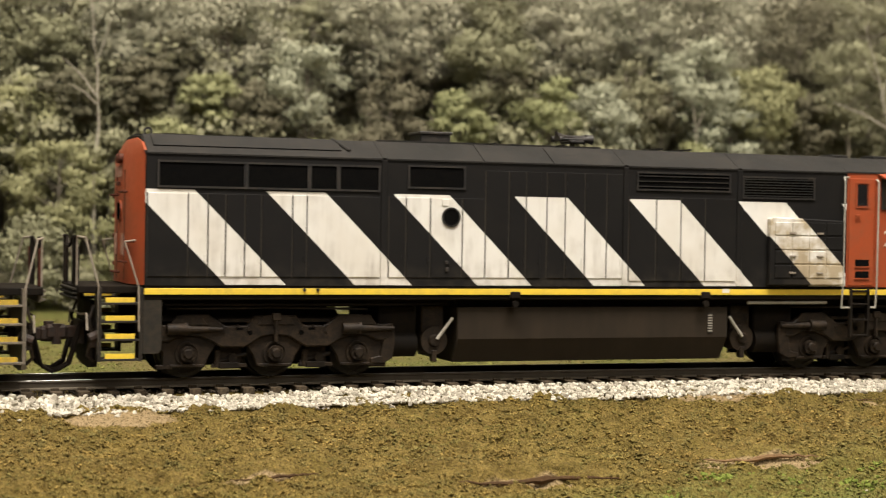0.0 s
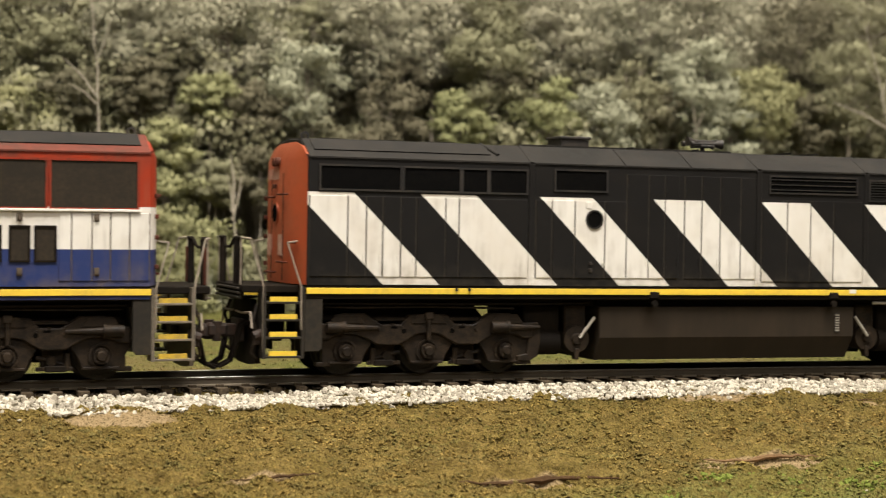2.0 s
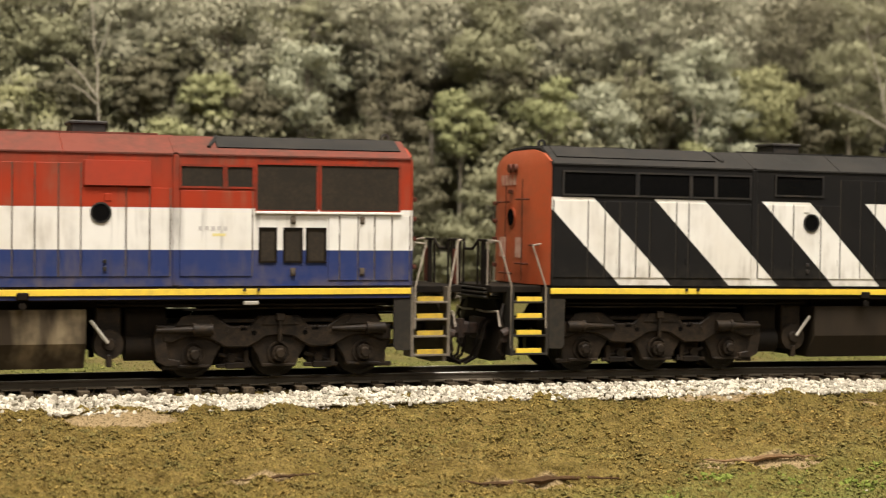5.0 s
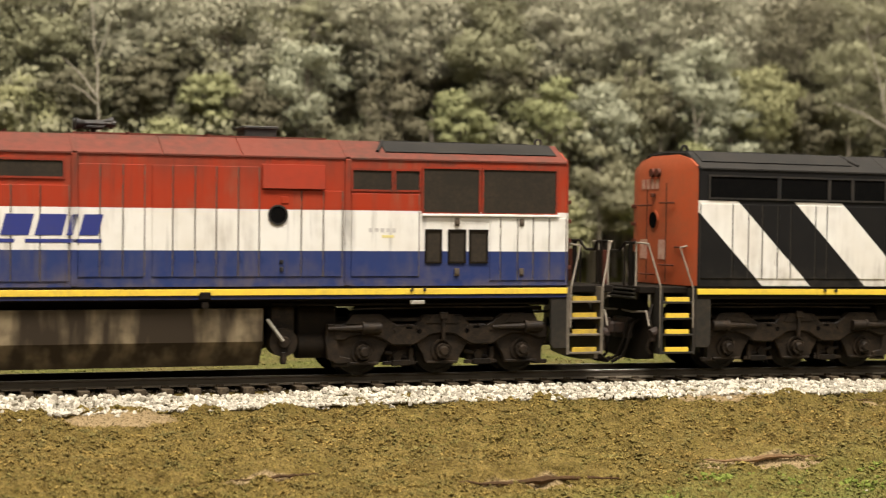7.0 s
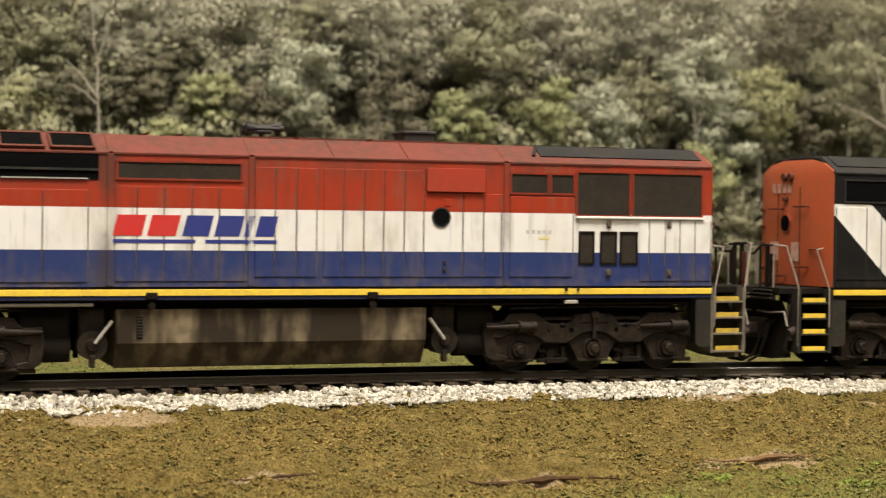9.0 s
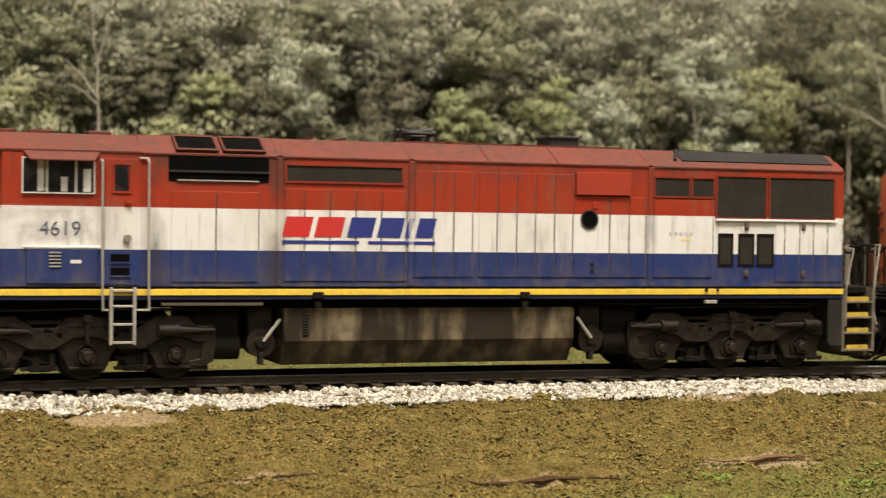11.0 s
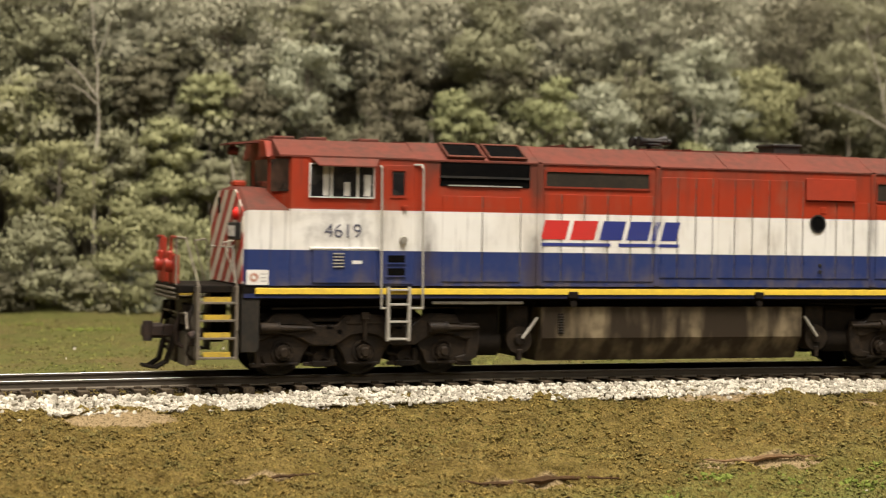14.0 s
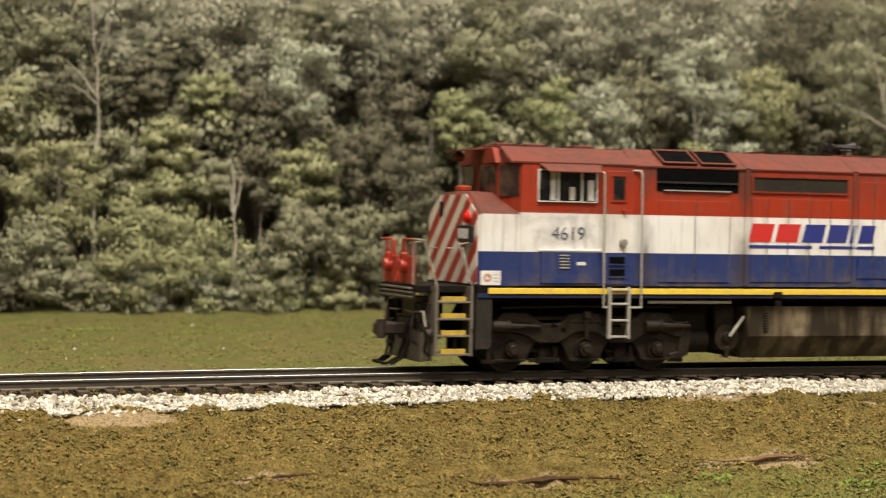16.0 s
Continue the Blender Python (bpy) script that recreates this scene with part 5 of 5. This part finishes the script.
def ground():
    def near(X, Y):
        r = 0.6 * fbm(X, Y, 7.0, 3) + 1.15 * fbm(X / 1.5, Y, 3.0, 4, 3) + 0.34 * fbm(X, Y, 1.3, 9, 2)
        bare_f = np.zeros_like(X)
        for cx, cy, rx, ry in BARE_SPOTS:
            e = ((X - cx) / rx) ** 2 + ((Y - cy + 0.6 * np.sin(X / 3.0)) / ry) ** 2
            bare_f = np.maximum(bare_f, np.clip(1.6 - e, 0, 1))
        r = r * (1 - 0.8 * bare_f) - 1.1 * bare_f * np.clip((-40 - Y) / 4, 0, 1)
        for cx, cy, hw, tall in ((132, -80.5, 17, 1.9), (188, -71.0, 15, 1.8), (80, -71.0, 9, 1.3)):
            yc = cy + 0.9 * np.sin((X - cx) / 4.0) + 0.5 * np.sin(X / 1.7)
            along = np.clip(1.3 * (1 - ((X - cx) / hw) ** 2), 0, 1)
            d = Y - yc
            r = r + tall * along * np.where(d > 0, np.exp(-np.clip(d, 0, 60) / 5.0) * np.clip(d / 0.7, 0, 1), 0)
        fade = np.clip((-16 - Y) / 5.0, 0, 1)
        return base_height(X, Y) + r * fade
    def wide(X, Y):
        return base_height(X, Y) + 0.5 * fbm(X, Y, 9.0, 7) * np.clip((np.abs(Y) - 12) / 8, 0, 1) - np.where((Y < -14) & (Y > -128) & (X > -26) & (X < 326), 2.5, 0)
    tagged(grid("ground", -700, 1300, -140, 620, 4.0, wide, EARTH), "olive-brown turf of the layout with a short grass field", "ground", kind="structure")
    tagged(grid("embankment", -30, 330, -131, -11, 0.62, near, EARTH), "rough olive-brown turf slope below the track", "ground", kind="structure")
    thing("layout_fascia", box(B(), -700, 1300, -150, -138, -1100, -22.5), MAT["frame"], "plain dark board along the layout's front edge", "board", kind="structure")


ground()


def ballast():
    rng = np.random.RandomState(5)
    m = Mat("white_ballast_stone", 0.85, spec=0.2)
    c = m.mix(m.island(), (0.20, 0.178, 0.135), (0.605, 0.57, 0.47))
    m.color(m.mix(m.ramp(m.noise(0.5, 3), 0.5, 0.8, 0, 0.5), c, (0.33, 0.27, 0.19)))
    n = 12500
    x = rng.uniform(-90, 420, n)
    d = rng.uniform(0, 1, n) ** 0.8
    edge = 2.0 * np.sin(x / 37.0) + 1.2 * np.sin(x / 13.0 + 1) + rng.normal(0, 0.6, n)
    y = -14.2 - d * (7.2 - edge * 0.5 + 2.6 * np.clip((95 - x) / 60.0, 0, 1))
    stray = rng.uniform(0, 1, n) < 0.02
    y = np.where(stray, y - rng.uniform(0, 4, n), y)
    z = base_height(x, y) + 0.1 + 0.5 * rng.uniform(0, 1, n) * np.clip((y + 22) / 6, 0, 1)
    s = rng.uniform(0.6, 1.5, n) * (1 + 0.25 * np.clip((110 - x) / 80.0, 0, 1))
    ob = scatter_lumps("ballast", np.stack([x, y, z + 0.1 * s], -1), s, rng, m.m, 0.85, 0.22)
    tagged(ob, "strewn white ballast stones along the track", "gravel", kind="stuff")
    dark = plain("dark_bed_cinder", (0.03, 0.024, 0.018), 0.9, dirt=(0.085, 0.065, 0.042), amount=0.8, size=2, spec=0.1)
    n = 9000
    x = rng.uniform(-100, 480, n)
    y = rng.uniform(-14.5, 15, n)
    ob = scatter_lumps("cinder_bed", np.stack([x, y, -2.95 + hump(x)], -1), rng.uniform(0.5, 1.0, n), rng, dark, 0.7, 0.16, True)
    tagged(ob, "dark fine cinders between the ties", "gravel", kind="stuff")


ballast()


def turf():
    """Crumbs of ground cover on the slope, and tufts on the field."""
    rng = np.random.RandomState(8)
    n = 70000
    x = rng.uniform(5, 280, n)
    y = -22.0 - rng.uniform(0, 1, n) * 92
    keep = fbm(x, y, 6.0, 21, 3) > -0.75
    for cx, cy, rx, ry in BARE_SPOTS:
        keep &= ((x - cx) / rx) ** 2 + ((y - cy) / ry) ** 2 > 1.0 + rng.normal(0, 0.25, n)
    x, y = x[keep], y[keep]
    z = base_height(x, y) + 0.6 * fbm(x, y, 7.0, 3) + 1.15 * fbm(x / 1.5, y, 3.0, 4, 3)
    s = rng.uniform(0.3, 1.0, len(x)) ** 1.6 * 1.2
    ob = scatter_lumps("turf_crumbs", np.stack([x, y, z + 0.05], -1), s, rng, earth_material("loose_olive_turf", True), 0.75, 0.25, True)
    tagged(ob, "loose olive-brown ground cover crumbs on the slope", "turf", kind="stuff")
    gm = Mat("short_field_grass", 0.9, spec=0.1)
    c = gm.mix(gm.island(), (0.048, 0.056, 0.014), (0.186, 0.186, 0.05))
    gm.color(gm.mix(gm.ramp(gm.noise(25.0, 3), 0.45, 0.68, 0, 0.7), c, (0.125, 0.085, 0.036)))
    n = 26000
    x = rng.uniform(20, 440, n)
    y = 24 + rng.uniform(0, 1, n) ** 1.5 * 316
    keep = fbm(x, y, 14.0, 31, 3) > -0.5
    x, y = x[keep], y[keep]
    z = base_height(x, y) + 0.5 * fbm(x, y, 9.0, 7) * np.clip((np.abs(y) - 12) / 8, 0, 1)
    s = rng.uniform(0.4, 1.0, len(x)) ** 1.5 * 1.5
    ob = scatter_lumps("field_grass", np.stack([x, y, z], -1), s * 1.1, rng, gm.m, 0.6, 0.3, True)
    tagged(ob, "short olive field grass behind the track", "grass", kind="stuff")
    # bright tufts and pale pebbles
    tm = plain("fresh_green_tuft", (0.115, 0.150, 0.028), 0.9, dirt=(0.17, 0.18, 0.045), amount=0.8, size=1, spec=0.05)
    pm = plain("pale_pebble", (0.5, 0.46, 0.37), 0.85, amount=0.3, size=1)
    for cx, cy, k, sp in ((88, 253, 90, 6), (124, 232, 50, 5), (132, 268, 60, 6), (66, 290, 50, 6), (180, -88, 130, 5), (196, -92, 110, 6), (172, -84, 60, 3.5), (150, -98, 60, 5), (214, -80, 50, 4)):
        px, py = rng.normal(cx, sp, k), rng.normal(cy, sp * 0.5, k)
        pz = base_height(px, py) + 0.3
        ob = scatter_lumps("grass_tuft", np.stack([px, py, pz], -1), rng.uniform(0.4, 1.1, k), rng, tm, 0.8, 0.3)
        tagged(ob, "small bright green tuft of ground cover", "grass", "tufts", kind="stuff")
    for px, py, d in ((71, 156, 1.8), (132, 271, 1.8), (64, 120, 1.0), (53, -22.5, 1.6), (36, -23.2, 1.5), (30, -23.4, 1.4), (86, -55, 0.8), (180, -97, 1.2), (196, -99, 0.9), (176, 60, 1.0), (118, 150, 1.4), (45, 300, 1.6)):
        v = scatter_lumps("pebble", np.array([[0.0, 0.0, 0.0]]), np.array([d * 0.7]), rng, pm, 0.8)
        v.location = (px * MM, py * MM, (float(base_height(np.array(float(px)), np.array(float(py)))) + d * 0.25) * MM)
        tagged(v, "pale pebble lying on the turf", "pebble", "pebbles")


turf()


def roots():
    """Dark crooked rods that stand in for the shade under the soil lips, one tan."""
    m = plain("dark_lip_shade_brown", (0.05, 0.028, 0.013), 0.9, dirt=(0.10, 0.06, 0.03), amount=0.7, size=2, spec=0.1)
    pale = plain("tan_soil_lip", (0.19, 0.12, 0.06), 0.9, dirt=(0.09, 0.05, 0.025), amount=0.8, size=2, spec=0.1)
    rng = np.random.RandomState(3)
    for cx, cy, hw, r in ((132, -80.9, 17, 0.6), (188, -71.4, 14, 0.45), (80, -71.5, 9, 0.35), (242, -27.8, 7, 0.22)):
        bm, rings = B(), []
        for i in range(19):
            t = i / 18.0 * 2 - 1
            x = cx + t * hw
            y = cy + 0.9 * math.sin((x - cx) / 4.0) + rng.uniform(-0.25, 0.25)
            z = foot_level(x, y) + 0.4 + rng.uniform(-0.15, 0.3)
            rr = r * (1.15 - 0.85 * abs(t)) * rng.uniform(0.75, 1.3)
            rings.append([bm.verts.new((x, y + rr * math.cos(a), z + rr * math.sin(a))) for a in (0, 1.05, 2.1, 3.14, 4.19, 5.24)])
        for u, v in zip(rings, rings[1:]):
            for k in range(6):
                bm.faces.new((u[k], u[(k + 1) % 6], v[(k + 1) % 6], v[k]))
        bm.faces.new(rings[0])
        bm.faces.new(rings[-1])
        bmesh.ops.recalc_face_normals(bm, faces=bm.faces)
        thing("root", bm, pale if cx == 188 else m, "tan crooked rod drawn as the lip of bare soil" if cx == 188 else "dark crooked rod drawn as the shade under a soil lip", "root", "roots on the slope")


def foot_level(x, y):
    return float(base_height(np.array(float(x)), np.array(float(y))))


roots()


# ---- woods behind the field ----
def leaf_material(name, dark, light, warm):
    m = Mat(name, 0.95, spec=0.0)
    c = m.mix(m.island(), dark, light)
    c = m.mix(m.ramp(m.random(), 0.0, 1.0, 0.0, 0.5), c, warm)
    m.color(c)
    return m.m


# tones s and d have shade painted in, h distance haze
LEAVES = dict(
    b=leaf_material("yellow_green_foliage", (0.220, 0.228, 0.112), (0.274, 0.280, 0.142), (0.268, 0.248, 0.138)),
    p=leaf_material("pale_grey_green_foliage", (0.284, 0.292, 0.206), (0.338, 0.346, 0.242), (0.308, 0.304, 0.214)),
    d=leaf_material("shade_dimmed_green_foliage", (0.184, 0.182, 0.108), (0.230, 0.226, 0.138), (0.224, 0.202, 0.134)),
    h=leaf_material("haze_tinted_olive_foliage", (0.248, 0.242, 0.168), (0.298, 0.290, 0.202), (0.288, 0.262, 0.188)),
    s=leaf_material("brown_gap_shade_foliage", (0.104, 0.097, 0.062), (0.150, 0.141, 0.092), (0.134, 0.117, 0.078)),
)
BARK = plain("grey_brown_bark", (0.14, 0.12, 0.09), 0.9, dirt=(0.26, 0.23, 0.18), amount=0.8, size=3)
PALE_BARK = plain("pale_bleached_wood", (0.32, 0.29, 0.23), 0.85, dirt=(0.18, 0.15, 0.11), amount=0.7, size=3)


def leaves(centres, radii, per, size, rng):
    """Small bent leaf clumps over the upper shells of many lobes."""
    n = len(centres)
    c = np.repeat(centres, per, 0)
    r = np.repeat(radii, per, 0)
    d = rng.normal(0, 1, (n * per, 3))
    d[:, 2] = d[:, 2] * 0.8 + 0.3
    d /= np.linalg.norm(d, axis=1)[:, None]
    p = c + d * r * (0.45 + 0.95 * rng.uniform(0, 1, (n * per, 1)) ** 0.8) + rng.normal(0, 0.09, d.shape) * r
    nrm = d + rng.normal(0, 0.3, d.shape)
    nrm /= np.linalg.norm(nrm, axis=1)[:, None]
    t = np.cross(nrm, rng.normal(0, 1, d.shape))
    t /= np.linalg.norm(t, axis=1)[:, None] + 1e-9
    b = np.cross(nrm, t)
    s = size * rng.uniform(0.5, 1.35, (n * per, 1))
    quad = [p - t * s, p - b * s * 0.6 + nrm * s * 0.2, p + t * s, p + b * s * 0.6 + nrm * s * 0.2]
    V = np.stack(quad, 1).reshape(-1, 3)
    soft = d * 0.75 + nrm * 0.25
    soft /= np.linalg.norm(soft, axis=1)[:, None]
    return V, np.arange(len(V)).reshape(-1, 4), np.repeat(soft, 4, 0)


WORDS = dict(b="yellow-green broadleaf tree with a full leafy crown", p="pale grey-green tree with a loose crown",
             d="green tree with the wood's shade painted into its dull leaves", s="dark brown tree painted as the shade between the crowns", h="olive tree at the back of the wood, haze painted into its leaves")


def tree(tone, foot, mid, radius, rng, leaf=0.92, lobes=34, per=150):
    """A tapered trunk with limbs and a crown of lobes with many small leaves. mid: the crown's centre above the foot."""
    tr = tagged(new("tree"), WORDS[tone], "tree", "trees of the wood")
    bm = B()
    lean = rng.uniform(-0.12, 0.12, 2) * radius
    tip = Vector((lean[0], lean[1], mid + radius * 0.8))
    rod(bm, (0, 0, -4), tip * 0.5, radius * 0.06, 8, radius * 0.042)
    rod(bm, tip * 0.5, tip, radius * 0.042, 7, radius * 0.01)
    cs, rs = [], []
    tall = rng.uniform(0.85, 1.15)
    for i in range(lobes):
        v = rng.normal(0, 1, 3)
        v /= np.linalg.norm(v)
        k = rng.uniform(0.35, 1.0) ** 0.6
        c = Vector((v[0] * radius * k, v[1] * radius * 0.7 * k, mid + v[2] * radius * tall * k))
        r = radius * rng.uniform(0.16, 0.33)
        cs.append(c)
        rs.append((r * 1.2, r * 1.2, r * 0.7))
        if i % 3 == 0:
            f = max(0.25, min(0.9, (c.z - radius * 0.5) / tip.z))
            rod(bm, tip * f, c, radius * 0.018, 5, radius * 0.006)
    part("trunk", bm, BARK, tr)
    V, F, N = leaves(np.array(cs), np.array(rs), per, leaf, rng)
    me = raw("crown", V, F, LEAVES[tone])
    me.polygons.foreach_set("use_smooth", [True] * len(me.polygons))
    me.normals_split_custom_set_from_vertices(N.tolist())
    crown = new("crown", me)
    crown.parent = tr
    return tr


def plant(tone, x, y, z, r, rng):
    f = foot_level(x, y)
    t = tree(tone, f, max(z - f, r * 0.5), r, rng, lobes=66 if r > 20 else 46)
    t.matrix_basis = pose(x * MM, y * MM, f * MM, 0, 0, rng.uniform(-30, 30))


def woods():
    rng = np.random.RandomState(23)
    # the edge of the wood, then the crowns above it; s paints shaded gaps
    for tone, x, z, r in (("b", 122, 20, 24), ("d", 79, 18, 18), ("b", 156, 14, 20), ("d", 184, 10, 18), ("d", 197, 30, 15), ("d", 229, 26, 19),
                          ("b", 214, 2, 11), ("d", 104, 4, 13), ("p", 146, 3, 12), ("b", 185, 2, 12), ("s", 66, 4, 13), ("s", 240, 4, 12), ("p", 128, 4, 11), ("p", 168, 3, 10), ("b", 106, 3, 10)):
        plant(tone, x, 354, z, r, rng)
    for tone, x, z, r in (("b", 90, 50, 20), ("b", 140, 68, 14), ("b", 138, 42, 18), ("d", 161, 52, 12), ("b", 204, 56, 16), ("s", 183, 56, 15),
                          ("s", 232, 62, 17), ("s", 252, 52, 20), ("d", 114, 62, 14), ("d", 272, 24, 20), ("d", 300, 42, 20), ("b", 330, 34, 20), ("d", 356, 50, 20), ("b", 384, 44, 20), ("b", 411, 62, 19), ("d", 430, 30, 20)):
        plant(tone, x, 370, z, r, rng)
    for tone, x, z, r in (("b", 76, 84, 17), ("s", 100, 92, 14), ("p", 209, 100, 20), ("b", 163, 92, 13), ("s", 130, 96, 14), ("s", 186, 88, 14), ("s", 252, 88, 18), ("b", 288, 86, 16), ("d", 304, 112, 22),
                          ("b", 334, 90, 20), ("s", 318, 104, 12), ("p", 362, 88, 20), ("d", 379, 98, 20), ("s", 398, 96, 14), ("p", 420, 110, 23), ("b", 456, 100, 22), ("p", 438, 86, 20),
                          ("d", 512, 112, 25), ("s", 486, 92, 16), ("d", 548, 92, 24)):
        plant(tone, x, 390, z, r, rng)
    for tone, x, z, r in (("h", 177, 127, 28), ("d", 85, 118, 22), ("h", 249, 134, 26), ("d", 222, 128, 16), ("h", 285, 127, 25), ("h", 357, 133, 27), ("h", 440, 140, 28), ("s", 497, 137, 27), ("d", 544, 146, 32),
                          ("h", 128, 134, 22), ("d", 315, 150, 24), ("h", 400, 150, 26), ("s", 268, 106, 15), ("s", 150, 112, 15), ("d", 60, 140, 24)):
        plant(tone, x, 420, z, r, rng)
    # unseen and half-seen filling of the wood, copied from a few
    pool = []
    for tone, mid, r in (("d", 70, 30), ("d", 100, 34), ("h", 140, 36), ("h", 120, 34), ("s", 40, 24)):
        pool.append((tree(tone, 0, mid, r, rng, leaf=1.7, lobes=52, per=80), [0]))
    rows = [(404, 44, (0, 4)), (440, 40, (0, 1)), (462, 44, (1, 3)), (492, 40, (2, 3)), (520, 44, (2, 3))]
    for y, gap, ks in rows:
        x = -60 - rng.uniform(0, gap)
        while x < 760:
            o, used = pool[ks[rng.randint(2)]]
            yy = y + rng.uniform(-6, 6)
            m = pose(x * MM, yy * MM, foot_level(x, yy) * MM, 0, 0, rng.uniform(0, 360))
            if used[0]:
                copy_thing(o, m)
            else:
                o.matrix_basis = m
                used[0] = 1
            x += gap * rng.uniform(0.75, 1.25)
    # beyond the near wood's ends
    for k in range(16):
        x = -330 + k * 22 if k < 12 else 640 + (k - 12) * 60
        copy_thing(pool[k % 5][0], pose(x * MM, (365 + (k % 3) * 14) * MM, 0, 0, 0, k * 50))
    m = Mat("dim_wood_backdrop", 0.95, spec=0.05)
    m.color(m.mix(m.noise(14.0, 5), (0.15, 0.14, 0.10), (0.27, 0.26, 0.185)))
    thing("backdrop", box(B(), -800, 1500, 560, 566, -20, 420), m.m, "plain dull green backdrop board behind the woods", "backdrop", kind="structure")


def bare(pieces, y, label):
    """A leafless tree or branch: tapering rods between places (x, z)."""
    x0, z0 = pieces[0][0]
    t = tagged(new("bare_tree"), label, "tree", "bare trees of the wood")
    f = foot_level(x0, y)
    tr = B()
    rod(tr, (x0, y, f - 3), (x0, y, z0), pieces[0][2], 7, pieces[0][2])
    part("trunk", tr, PALE_BARK, t)
    for a, b, r in pieces:
        br = B()
        mid = ((a[0] + b[0]) / 2 + r * 1.5, y - 1.0, (a[1] + b[1]) / 2 + r * 1.2)
        rod(br, (a[0], y, a[1]), mid, r, 6, r * 0.75)
        rod(br, mid, (b[0], y - 1.5, b[1]), r * 0.75, 6, r * 0.3)
        part("branch", br, PALE_BARK, t)


woods()
bare([((165.5, 11), (165, 40), 0.9), ((165, 40), (163.6, 65), 0.8), ((165, 36), (168.5, 56), 0.6), ((164.6, 44), (161.5, 58), 0.35), ((166, 46), (169.6, 52), 0.3)], 349, "bleached snag with a broken top beside the field")
bare([((106, 60), (107, 92), 0.75), ((107, 92), (105.4, 112), 0.55), ((105.4, 112), (102.6, 140), 0.4), ((106.8, 90), (91.6, 106.7), 0.55), ((106.6, 87), (94, 95.7), 0.5), ((106.0, 104), (113, 126), 0.3)], 364, "thin bare tree with forked pale branches")
bare([((521, 70), (519.8, 89), 0.8), ((519, 89), (484.7, 101.5), 0.8), ((519.8, 89.2), (503, 142.6), 0.6), ((515, 104), (524, 140), 0.4), ((512, 114), (498, 128), 0.3)], 366, "bare leaning tree with pale branches")
bare([((405, 60), (405, 88), 0.5), ((405, 88), (402, 99), 0.4), ((405, 84), (409, 94), 0.35)], 366, "thin bare pole-like trunk among the trees")


# ---- what moves ----
def run_at(t):
    return float(np.interp(t, [r[0] for r in RUN], [r[1] for r in RUN]))


def motions():
    times = [i * 0.25 for i in range(65)]
    for (loco, wheels), turn, off in ((TRAIN[0], 0.0, 0.0), (TRAIN[1], 180.0, -35.3)):
        sign = 1 if turn == 0 else -1
        rows = []
        for t, d in RUN:
            za, zb = (float(hump(d + off + sign * c)) for c in (AXLES[1], CAB_AXLES[1]))
            tilt = math.atan2(zb - za, CAB_AXLES[1] - AXLES[1])
            rows.append((t, pose((d + off) * MM, 0, (za - AXLES[1] * math.sin(tilt)) * MM, 0, -math.degrees(tilt), turn)))
        walk(loco, rows)
        for ws, ax in wheels:
            walk(ws, [(t, pose(ax * MM, 0, WHEEL_Z * MM, 0, math.degrees(sign * run_at(t) / WHEEL_R), 0)) for t in times])


motions()
